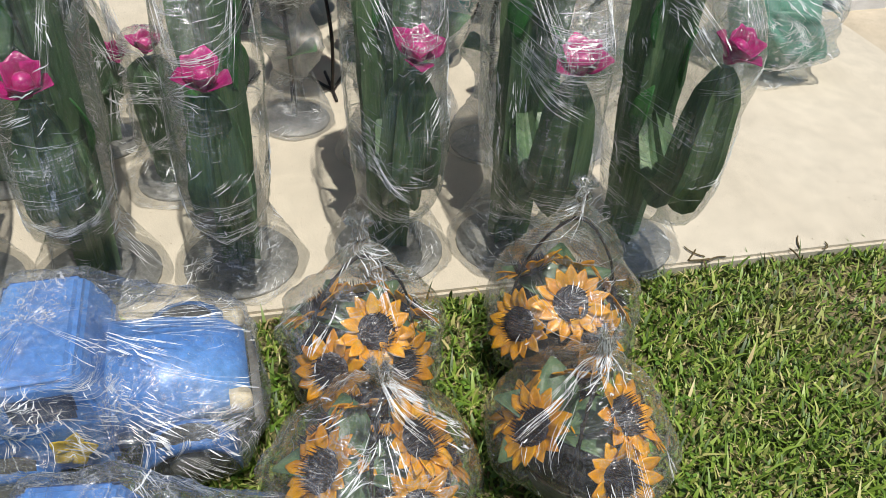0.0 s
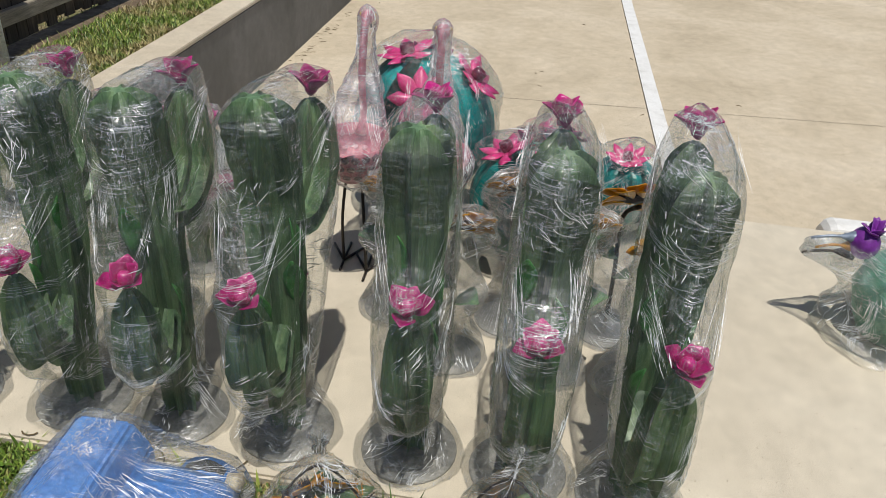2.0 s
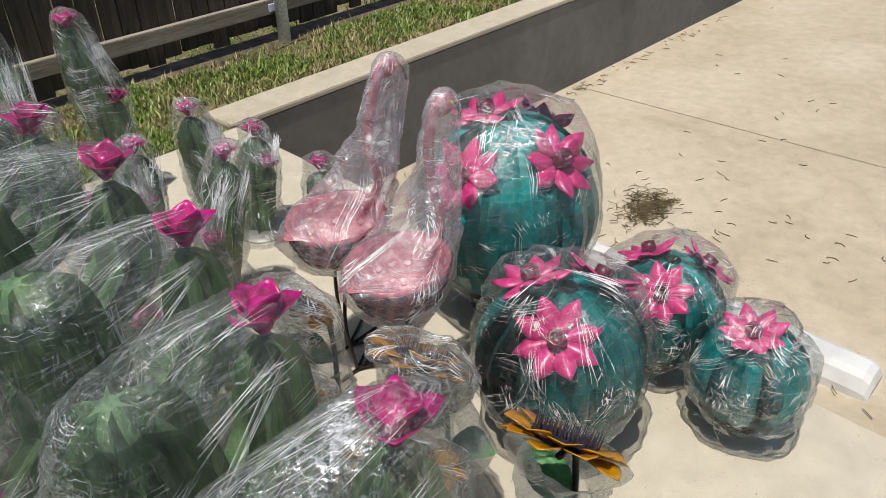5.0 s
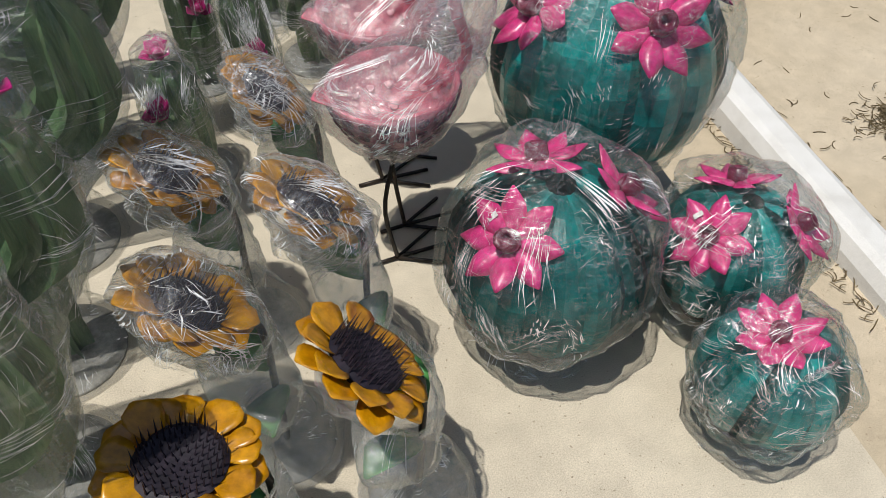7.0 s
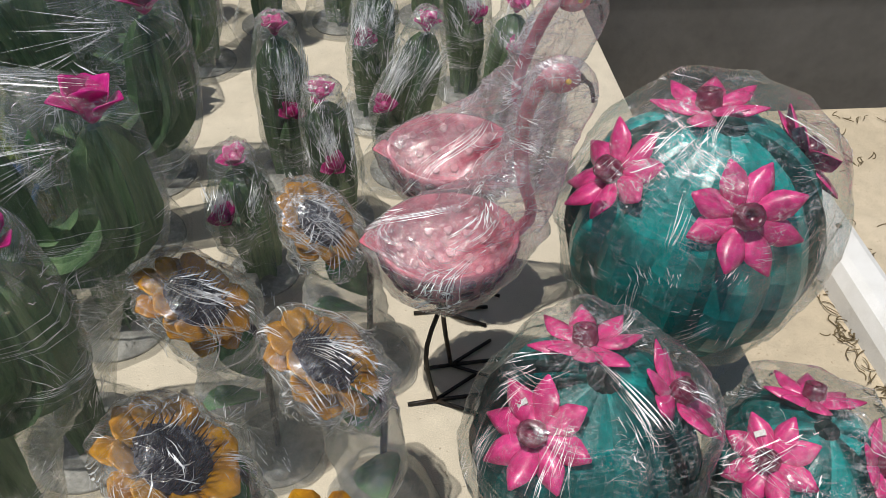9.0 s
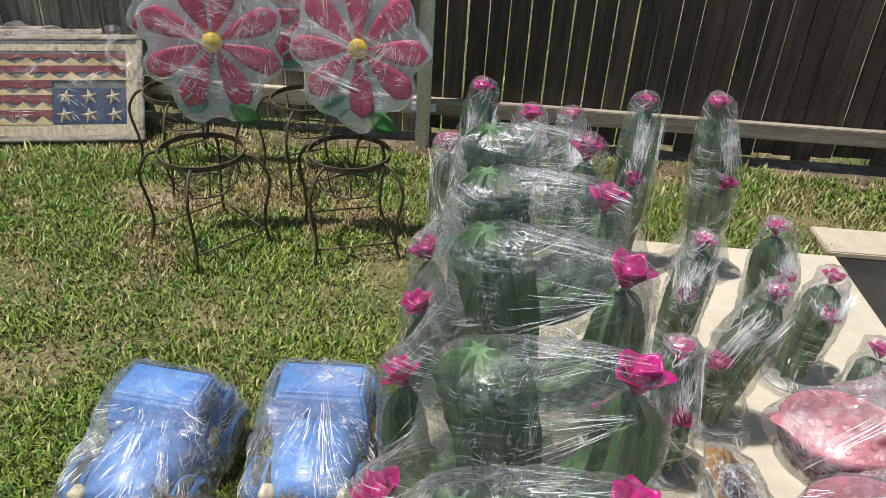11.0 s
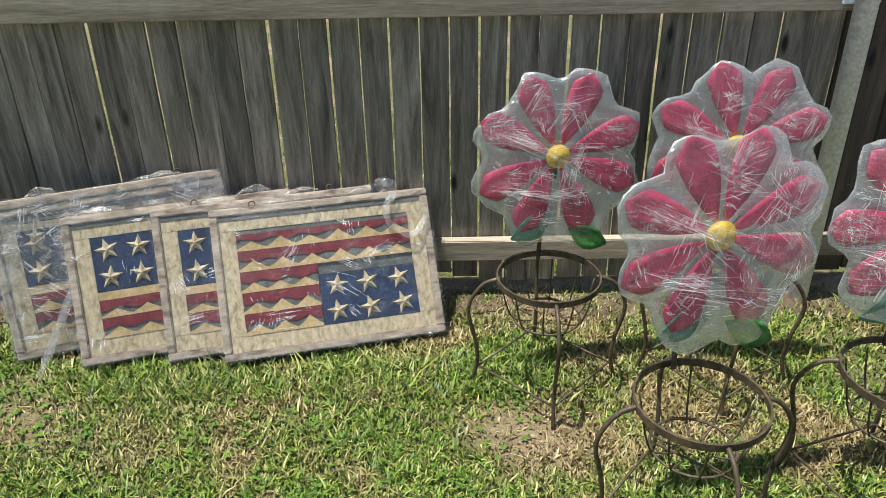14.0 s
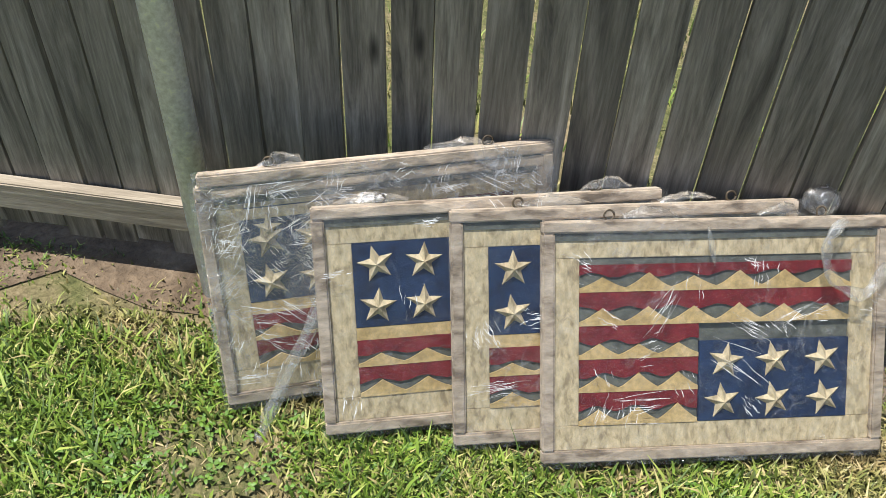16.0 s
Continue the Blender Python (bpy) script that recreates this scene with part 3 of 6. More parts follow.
def drawn_streaks(film, bundles, seed):
    """White ribbons painted as glare where film is pulled between two places: (from, to, spread at each, count)."""
    rg = np.random.RandomState(seed)
    verts, faces = [], []
    for a, b, sa, sb, count, wide in bundles:
        a, b = np.array(a, float), np.array(b, float)
        for _ in range(count):
            p, q = a + rg.normal(0, 1, 3) * sa, b + rg.normal(0, 1, 3) * sb
            f0 = rg.uniform(-0.05, 0.25)
            f1 = f0 + rg.uniform(0.35, 0.75)
            d = q - p
            side = np.cross(d, rg.normal(0, 0.3, 3) + np.array((0, d[0], 0.6)))
            side = side / max(1e-9, np.linalg.norm(side)) * rg.uniform(0.00015, 0.00045) * wide
            base = len(verts)
            for k in range(6):
                u = f0 + (f1 - f0) * k / 5
                c, w = p + d * u, side * math.sin(math.pi * (k + 0.3) / 5.6)
                verts += [tuple(c - w), tuple(c + w)]
            faces += [(base + 2 * k, base + 2 * k + 1, base + 2 * k + 3, base + 2 * k + 2) for k in range(5)]
    tagged(part("drawn_film", (verts, faces), "crease", film), "white streaks painted as glare on the tight film", kind="stuff")


def face_to(place, normal, spin=0.0):
    """A pose at a place whose z axis points along a normal."""
    q = Vector(normal).to_track_quat("Z", "Y")
    return Matrix.Translation(place) @ q.to_matrix().to_4x4() @ pose(0, 0, 0, 0, 0, spin)


# ---- ground, slab, driveway, wall ----
def driveway_z(y):
    return -0.525 - 0.030 * min(0.0, y)


def sheet(name, quads, mat, label, category):
    bm = bmesh.new()
    for q in quads:
        bm.faces.new([bm.verts.new(v) for v in q])
    ob = part(name, bm, mat, None, smooth=False)
    return tagged(ob, label, category, kind="structure")


LAWN_Z = -0.022
sheet("ground", [[(-90, -90, LAWN_Z), (0.02, -90, LAWN_Z), (0.02, 90, LAWN_Z), (-90, 90, LAWN_Z)],
                 [(0.02, 0.03, LAWN_Z), (1.36, 0.03, LAWN_Z), (1.36, 90, LAWN_Z), (0.02, 90, LAWN_Z)],
                 [(1.36, 0.225, LAWN_Z), (90, 0.225, LAWN_Z), (90, 90, LAWN_Z), (1.36, 90, LAWN_Z)]],
      "soil", "sunny lawn soil with dry bare patches under the grass", "lawn")
sheet("driveway", [[(0.02, -3.0, driveway_z(-3)), (90, -3.0, driveway_z(-3)), (90, 0.08, -0.525), (0.02, 0.08, -0.525)],
                   [(0.02, -90, driveway_z(-6)), (90, -90, driveway_z(-6)), (90, -6, driveway_z(-6)), (0.02, -6, driveway_z(-6))],
                   [(0.02, -6, driveway_z(-6)), (90, -6, driveway_z(-6)), (90, -3, driveway_z(-3)), (0.02, -3, driveway_z(-3))]],
      "drive", "tan stained concrete driveway below the raised slab", "driveway")
b = box(bmesh.new(), 0.0, 1.345, -3.09, 0.042, -0.62, 0.0, 0.006)
tagged(part("slab", b, "slab", None, smooth=False), "pale cream concrete slab level with the lawn", "concrete slab", kind="structure")

wall = thing("retaining_wall", "low grey concrete retaining wall with pale flat top", "wall", kind="structure")
# the face takes a darker grey than the top
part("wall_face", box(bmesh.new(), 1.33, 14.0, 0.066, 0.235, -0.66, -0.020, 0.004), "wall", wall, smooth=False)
part("wall_top", box(bmesh.new(), 1.325, 14.0, 0.062, 0.238, -0.019, 0.002, 0.004), "cap", wall, "cream trowelled top, paler than the face", smooth=False)

JOINTS = ((3.62, -2.0, 3.9), (6.9, -2.0, 3.9))
for jx, jy, half in JOINTS:
    bm = bmesh.new()
    bm.faces.new([bm.verts.new(v) for v in ((jx, -5.9, driveway_z(-5.9) + 0.003), (jx + 0.003, -5.9, driveway_z(-5.9) + 0.003), (jx + 0.003, 0.05, -0.5225), (jx, 0.05, -0.5225))])
    tagged(part("driveway_joint", bm, "rust", None, smooth=False), "thin dark sawn joint across the driveway", "joint", "driveway joints", "structure")
bm = bmesh.new()
z = driveway_z(-2.36) + 0.0075
bm.faces.new([bm.verts.new(v) for v in ((2.3, -2.361, z), (14.0, -2.361, z), (14.0, -2.358, z), (2.3, -2.358, z))])
tagged(part("driveway_joint", bm, "rust", None, smooth=False), "thin dark sawn joint along the parking stripe", "joint", "driveway joints", "structure")
for sy in (-2.42, -5.15):
    bm = bmesh.new()
    z = driveway_z(sy) + 0.004
    bm.faces.new([bm.verts.new(v) for v in ((2.62, sy - 0.035, z), (6.84, sy - 0.035, z), (6.84, sy + 0.060, z), (2.62, sy + 0.060, z))])
    tagged(part("parking_stripe", bm, "white", None, smooth=False), "white painted parking stripe on the driveway", "stripe", "parking stripes", "structure")


bm = bmesh.new()
edge_rnd = random.Random(33)
rim_y = [(-6.4 + 0.12 * k, 0.64 + 0.05 * math.sin(k * 0.9) + edge_rnd.uniform(-0.035, 0.035)) for k in range(112)]
near_row = [bm.verts.new((x, y, LAWN_Z + 0.0045)) for x, y in rim_y]
far_row = [bm.verts.new((x, 0.86, LAWN_Z + 0.0045)) for x, y in rim_y]
for k in range(111):
    bm.faces.new((near_row[k], near_row[k + 1], far_row[k + 1], far_row[k]))
tagged(part("bare_soil", bm, "dirt", None, smooth=False), "reddish-brown bare soil along the fence foot", "soil", kind="structure")


def wheel_stop(y0, y1):
    ob = thing("wheel_stop", "white painted concrete wheel stop on the driveway", "wheel stop", (2.06, (y0 + y1) / 2, driveway_z((y0 + y1) / 2)), group="wheel stops")
    h = (y1 - y0) / 2
    bm = bmesh.new()
    prof = [(-0.078, -0.01), (-0.074, 0.05), (-0.055, 0.088), (-0.03, 0.1), (0.03, 0.1), (0.055, 0.088), (0.074, 0.05), (0.078, -0.01)]
    rings = []
    for u, s in ((-1, 0.6), (-0.985, 0.86), (-0.96, 1), (-0.4, 1), (0.3, 1), (0.96, 1), (0.985, 0.86), (1, 0.6)):
        rings.append([(x * (0.7 + 0.3 * s), u * h, z * s) for x, z in prof])
    loft(bm, rings)
    part("block", bm, "white", ob, smooth=False)
    for dy in (-0.6, 0.6):
        bm = bmesh.new()
        lathe(bm, [(0.010, 0.098), (0.010, 0.104), (0.004, 0.106)], 10)
        o = part("bolt_head", bm, "rust", ob, "rusty bolt")
        o.matrix_basis = pose(0, dy * h, 0)


wheel_stop(-2.10, -0.36)
wheel_stop(-4.80, -2.95)


# ---- fence ----
fence = thing("fence", "weathered dark grey wooden picket fence in shade", "fence", (0, 0.80, 0), kind="structure")
PITCH = 0.0822
rnd = random.Random(4)
shapes = []
for k in range(5):
    bm = bmesh.new()
    w = 0.0389 - 0.0007 * k
    nseg = 6
    rings = []
    for i in range(nseg + 1):
        z = 0.03 + (1.22 - 0.03) * i / nseg
        o = rnd.uniform(-0.0012, 0.0012)
        if i == nseg:
            w2 = w * 0.6
        else:
            w2 = w
        rings.append([(-w2 + o, -0.008, z), (w2 + o, -0.008 + rnd.uniform(-0.001, 0.001), z), (w2 + o, 0.008, z), (-w2 + o, 0.008, z)])
    loft(bm, rings)
    shapes.append(part("picket", bm, "picket", fence, smooth=False))
i0, brown = -62, {}
for i in range(i0, 70):
    x = -1.366 + (i + 0.5) * PITCH + rnd.uniform(-0.0015, 0.0015)
    m = pose(x, rnd.uniform(-0.003, 0.003), rnd.uniform(-0.02, 0.02), 0, rnd.uniform(-0.25, 0.25), rnd.uniform(-1.2, 1.2))
    if i - i0 < 5:
        shapes[i - i0].matrix_basis = m
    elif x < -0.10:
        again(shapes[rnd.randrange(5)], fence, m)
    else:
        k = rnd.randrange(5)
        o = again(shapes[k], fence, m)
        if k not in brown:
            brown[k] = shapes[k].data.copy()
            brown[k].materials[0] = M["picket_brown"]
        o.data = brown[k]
for z0, z1, nm in ((0.108, 0.178, "bottom_rail"), (0.850, 0.920, "upper_rail")):
    for x0, x1 in ((-6.4, -2.56), (-2.556, -0.125), (-0.121, 2.09), (2.094, 7.1)):
        up = 0.065 if nm == "upper_rail" and x0 > -0.2 else 0.0
        part("rail", box(bmesh.new(), x0, x1, -0.047, -0.012, z0 + up + rnd.uniform(-.004, .004), z1 + up, 0.003), "rail", fence, "sunbleached pine rail" if nm == "bottom_rail" else "pale sunlit pine rail", smooth=False)
for x in (-5.0, -2.56, -0.123, 2.092, 4.5):
    bm = bmesh.new()
    lathe(bm, [(0.0295, -0.05), (0.0295, 1.18), (0.033, 1.18), (0.033, 1.20), (0.02, 1.215), (0.003, 1.22)], 18)
    o = part("fence_post", bm, "galv", fence, "round galvanised steel post")
    o.matrix_basis = pose(x, -0.079, 0)
    for z in (0.143, 0.885):
        bm = box(bmesh.new(), -0.05, 0.05, -0.004, 0.002, z - 0.018, z + 0.018, 0.002)
        c = part("bracket", bm, "galv", fence, "galvanised strap", smooth=False)
        c.matrix_basis = pose(x, -0.05, 0)


# ---- flowers used on several things ----
def rose(parent, place, normal, size, mat, rnd, petals=6, name="flower"):
    """A cupped metal flower: a bud with petals round it."""
    bm = bmesh.new()
    lathe(bm, [(0.10 * size, -0.30 * size), (0.26 * size, -0.1 * size), (0.32 * size, 0.22 * size), (0.24 * size, 0.55 * size), (0.10 * size, 0.62 * size)], 10)
    head = part(name, bm, mat, parent)
    head.matrix_basis = face_to(place, normal, rnd.uniform(0, 90))
    first = None
    for k in range(petals):
        outer = k % 2
        m = pose(0, 0, -0.1 * size, 0, 0, 360 * k / petals + rnd.uniform(-8, 8)) @ pose(0.16 * size, 0, 0, 0, -58 + 24 * outer + rnd.uniform(-8, 8), 0)
        if first is None:
            first = part("petal", petal(bmesh.new(), 1.05 * size, 0.50 * size, 0.35, 0.12, 0.55), mat, head)
            first.matrix_basis = m
        else:
            again(first, head, m)
    return head


def star_flower(parent, place, normal, size, rnd, petals=8, tag=0):
    """A wide pink flower with pointed petals and a dark tube."""
    bm = bmesh.new()
    lathe(bm, [(0.20 * size, 0.0), (0.24 * size, 0.1 * size), (0.22 * size, 0.34 * size), (0.13 * size, 0.36 * size), (0.12 * size, 0.2 * size), (0.02 * size, 0.18 * size)], 12)
    head = part("flower_centre", bm, "wine", parent, "dark wine-red tube")
    head.matrix_basis = face_to(place, normal, rnd.uniform(0, 40))
    first = None
    for k in range(petals):
        m = pose(0, 0, 0.02 * size, 0, 0, 360 * k / petals + rnd.uniform(-5, 5)) @ pose(0.10 * size, 0, 0, 0, rnd.uniform(-14, 12), 0)
        if first is None:
            first = part("petal", petal(bmesh.new(), 0.92 * size, 0.27 * size, -0.5, 0.16, 0.55), "pink", head, "hot pink petal")
            first.matrix_basis = m
        else:
            again(first, head, m)
    if tag:
        o = part("price_tag", box(bmesh.new(), -0.008, 0.008, -0.004, 0.004, 0, 0.0008), "white", head, "small white paper sticker", smooth=False)
        o.matrix_basis = pose(0, 0, 0, 0, 0, 45 * tag) @ pose(0.55 * size, 0, 0.15 * size, 0, 6, 90)
    return head


def sunflower_head(parent, place, normal, size, rnd, petals=9, rings=2, mat="orange", disc=0.57):
    bm = bmesh.new()
    lathe(bm, [(0.10 * size, -0.10 * size), ((disc - 0.05) * size, -0.05 * size), (disc * size, 0.05 * size), ((disc - 0.09) * size, 0.10 * size), (0.02 * size, 0.06 * size)], 18)
    head = part("seed_disc", bm, "seeds", parent, "dark spiky seed disc", smooth=False)
    head.matrix_basis = face_to(place, normal, rnd.uniform(0, 60))
    bm = bmesh.new()
    for k in range(120):
        a, r = k * 2.39996, (disc - 0.03) * size * math.sqrt((k + 0.5) / 120)
        h = size * (0.13 + 0.20 * (r / ((disc - 0.03) * size)) ** 2) * rnd.uniform(0.8, 1.2)
        q = Vector((r * math.cos(a), r * math.sin(a), 0.06 * size))
        tip = q + Vector((0.03 * size * math.cos(a), 0.03 * size * math.sin(a), h))
        w = 0.020 * size
        vs = [bm.verts.new(q + Vector(d)) for d in ((w, 0, 0), (-w * 0.5, w * 0.87, 0), (-w * 0.5, -w * 0.87, 0))]
        t = bm.verts.new(tip)
        for i in range(3):
            bm.faces.new((vs[i], vs[(i + 1) % 3], t))
    tagged(part("bristle", bm, "seeds", head, smooth=False), "thin dark seed spikes", kind="stuff")
    first = None
    for ring in range(rings):
        for k in range(petals):
            m = pose(0, 0, (-0.02 - 0.05 * ring) * size, 0, 0, 360 * (k + 0.5 * ring) / petals + rnd.uniform(-4, 4)) @ pose((disc - 0.17) * size, 0, 0, rnd.uniform(-10, 10), rnd.uniform(-22, 4) + 10 * ring, 0) @ Matrix.Diagonal((rnd.uniform(0.92, 1.08) * (1 + 0.08 * ring), 1, 1, 1))
            if first is None:
                first = part("petal", petal(bmesh.new(), 0.60 * size, (0.29 if rings > 1 else 0.15) * size, 0.22, 0.10, 0.72 if rings > 1 else 0.55), mat, head, "glossy orange petal")
                first.matrix_basis = m
            else:
                again(first, head, m)
    return head


def base_plate(parent, r, label="thin round steel base plate"):
    bm = bmesh.new()
    lathe(bm, [(r, 0.0), (r, 0.003), (r * 0.98, 0.005), (r * 0.2, 0.008), (0.004, 0.009)], 28)
    return part("base_plate", bm, "plate", parent, label)


def leaf_at(parent, place, rx, ry, rz, length, width, name="leaf", mat="leaf", label=""):
    o = part(name, petal(bmesh.new(), length, width, 0.3, 0.18, 0.5), mat, parent, label)
    o.matrix_basis = pose(*place, rx, ry, rz)
    return o


# ---- tall cacti at the lawn edge of the slab ----
def tall_cactus(x, y, top, front, back, seed, rz=0.0):
    """front, back: the flowers as (distance out, height)."""
    rnd = random.Random(seed)
    ob = thing("tall_cactus", "tall green metal saguaro with magenta flowers, wrapped in clear plastic", "metal cactus", (x, y, 0.0), rz, "tall wrapped cacti")
    base_plate(ob, 0.098)
    lean = rnd.uniform(-0.015, 0.015)
    bm = finned(bmesh.new(), [(0.01, 0, 0.008), (0.01, 0, 0.12), (0.02, lean * 0.4, 0.30), (0.03, lean, top - 0.23), (0.005, lean, top - 0.09), (-0.012, lean, top - 0.035), (-0.016, lean, top)],
                [0.036, 0.039, 0.048, 0.054, 0.060, 0.063, 0.060, 0.024], 6, 0.56, rnd, 26)
    part("trunk", bm, "cactus", ob, smooth=False)
    fx, fz = front
    bm = finned(bmesh.new(), [(0.0, 0, 0.27), (fx * 0.5, 0, 0.205), (fx * 0.92, 0.0, 0.235), (fx, 0.0, fz - 0.08), (fx, 0.0, fz - 0.018)], [0.028, 0.040, 0.048, 0.046, 0.036, 0.01], 6, 0.45, rnd, 18)
    part("front_arm", bm, "cactus", ob, smooth=False)
    kx, kz = back
    bm = finned(bmesh.new(), [(0.02, 0, kz - 0.20), (kx * 0.55, 0, kz - 0.225), (kx * 0.95, 0.0, kz - 0.165), (kx, 0.0, kz - 0.07), (kx * 0.98, 0.0, kz - 0.02)], [0.030, 0.042, 0.052, 0.050, 0.040, 0.012], 7, 0.42, rnd, 18)
    part("back_arm", bm, "cactus", ob, smooth=False)
    rose(ob, (fx - 0.006, 0.0, fz), (-0.35, rnd.uniform(-0.25, 0.25), 0.9), 0.043, "magenta", rnd)
    rose(ob, (kx, 0.0, kz), (0.12, rnd.uniform(-0.3, 0.2), 0.95), 0.045, "magenta", rnd)
    for k in range(3):
        leaf_at(ob, (rnd.uniform(-0.02, 0.02), rnd.choice((-1, 1)) * 0.035, 0.24 + 0.08 * k), rnd.uniform(-30, 30), -75, rnd.uniform(60, 300), 0.10, 0.022, label="pale green edge leaf")
    film = wrap(ob, "film", seed, levels=32, around=48, slack=0.007, crease=0.006, low=0.003, foot=(0.108, 0.22), folds=56, taut=0.72, top_pad=0.004, bands=((0.10, 0.26, 9), (0.30, 0.60, 4)))
    pulls = [((kx - 0.01, sd * 0.058, kz), (-0.01, lean + sd * 0.076, top - dz), (0.006, 0.002, 0.008), (0.02, 0.003, 0.022), 10, 0.8) for sd in (-1, 1) for dz in (0.05, 0.16)]
    pulls.append(((kx, 0, kz + 0.035), (-0.01, lean, top + 0.02), (0.005, 0.014, 0.003), (0.01, 0.03, 0.003), 16, 0.8))
    pulls += [((fx - 0.03, sd * 0.03, fz + 0.02), (-0.03, lean + sd * 0.066, top - 0.14), (0.004, 0.006, 0.01), (0.008, 0.003, 0.03), 12, 1.0) for sd in (-1, 1)]
    drawn_streaks(film, pulls, seed + 300)
    return ob


CACTI = [  # x, y, top, front flower, back flower, turn
    (0.090, -0.525, 0.50, (-0.04, 0.352), (0.215, 0.452), 108),
    (0.135, -0.80, 0.72, (-0.12, 0.41), (0.19, 0.66), 6),
    (0.135, -1.015, 0.715, (-0.117, 0.412), (0.20, 0.664), 3),
    (0.135, -1.245, 0.728, (-0.131, 0.416), (0.20, 0.672), -4),
    (0.130, -1.505, 0.710, (-0.124, 0.437), (0.186, 0.672), 2),
    (0.115, -1.728, 0.700, (-0.156, 0.434), (0.153, 0.688), 0),
    (0.085, -1.940, 0.702, (-0.156, 0.456), (0.161, 0.701), -2),
]
for k, (x, y, top, fr, bk, rz) in enumerate(CACTI):
    tall_cactus(x, y, top, fr, bk, 20 + k, rz)


# ---- smaller cacti in the rows behind ----
def small_cactus(x, y, h, arm, seed, rz=0.0, lean=0.0):
    rnd = random.Random(seed)
    s = h / 0.53
    g = "columns by the lawn" if h > 0.45 else "short wrapped cacti"
    lab = "slim upright green metal cactus with magenta flowers, wrapped in clear plastic" if h > 0.45 else "short green metal cactus with magenta flowers, wrapped in clear plastic"
    ob = thing("small_cactus", lab, "metal cactus", (x, y, 0.0), rz, g)
    base_plate(ob, 0.062 + 0.02 * s)
    r = 0.040 + 0.014 * s
    dx = lean
    bm = finned(bmesh.new(), [(0, 0, 0.008), (0, 0, 0.1 * s), (dx * 0.3, 0, 0.25 * s), (dx * 0.8, 0, 0.40 * s), (dx, 0, h - 0.035)], [r * 0.75, r * 0.85, r, r * 1.02, r * 0.9, r * 0.3], 6, 0.42, rnd, 18)
    part("trunk", bm, "cactus", ob, smooth=False)
    ay, az = arm
    bm = finned(bmesh.new(), [(0, 0, az - 0.10 * s), (0.0, ay * 0.7, az - 0.11 * s), (0, ay, az - 0.06 * s), (0, ay, az - 0.012)], [r * 0.4, r * 0.6, r * 0.62, r * 0.45, r * 0.2], 6, 0.34, rnd, 12)
    part("side_arm", bm, "cactus", ob)
    rose(ob, (dx, 0, h - 0.018), (dx * 2, rnd.uniform(-0.3, 0.2), 1), 0.028 + 0.008 * s, "magenta", rnd)
    rose(ob, (0, ay, az), (rnd.uniform(-0.2, 0.2), -0.45, 0.9), 0.028 + 0.006 * s, "magenta", rnd)
    film = wrap(ob, "film", seed, levels=24, around=40, slack=0.009, crease=0.006, low=0.003, foot=(0.080 + 0.024 * s, 0.30 * s), top_pad=0.012, folds=34, taut=0.45, bands=((0.06, h * 0.8, 4),))
    sg = 1 if ay > 0 else -1
    drawn_streaks(film, [((dx, sg * (r + 0.014), h - 0.05), (0.0, ay + sg * 0.034, az + 0.02), (0.016, 0.003, 0.02), (0.012, 0.003, 0.012), 70, 2.0), ((dx + r, sg * 0.01, h - 0.05), (r * 0.9, ay, az), (0.003, 0.012, 0.02), (0.004, 0.012, 0.02), 36, 2.0), ((dx, sg * (r + 0.012), h - 0.03), (0.0, sg * (r + 0.012), h * 0.55), (0.018, 0.003, 0.01), (0.02, 0.003, 0.04), 50, 2.4)], seed + 300)
    return ob


SMALL = [
    (0.105, -0.085, 0.55, (-0.05, 0.36), -20, 0.0), (0.205, -0.325, 0.575, (-0.135, 0.45), 159, -0.03), (0.37, -0.13, 0.50, (-0.11, 0.325), 12, 0.0), (0.577, -0.12, 0.555, (-0.065, 0.322), -6, 0.0),
    (0.838, -0.10, 0.565, (-0.05, 0.318), 12, -0.06), (0.905, -0.50, 0.385, (-0.05, 0.25), 10, -0.03), (0.655, -0.59, 0.38, (-0.055, 0.245), -15, 0.015),
    (0.715, -0.82, 0.415, (-0.07, 0.22), -35, 0.055), (0.455, -0.82, 0.395, (-0.04, 0.2), 20, 0.0), (0.405, -1.13, 0.305, (-0.075, 0.215), -30, -0.02),
    (0.975, -0.62, 0.315, (-0.04, 0.22), 30, 0.03), (0.565, -0.98, 0.345, (-0.05, 0.19), 0, -0.02), (1.02, -0.86, 0.29, (-0.04, 0.19), -10, 0.0),
]
for k, (x, y, h, arm, rz, lean) in enumerate(SMALL):
    small_cactus(x, y, h, arm, 60 + k, rz, lean)


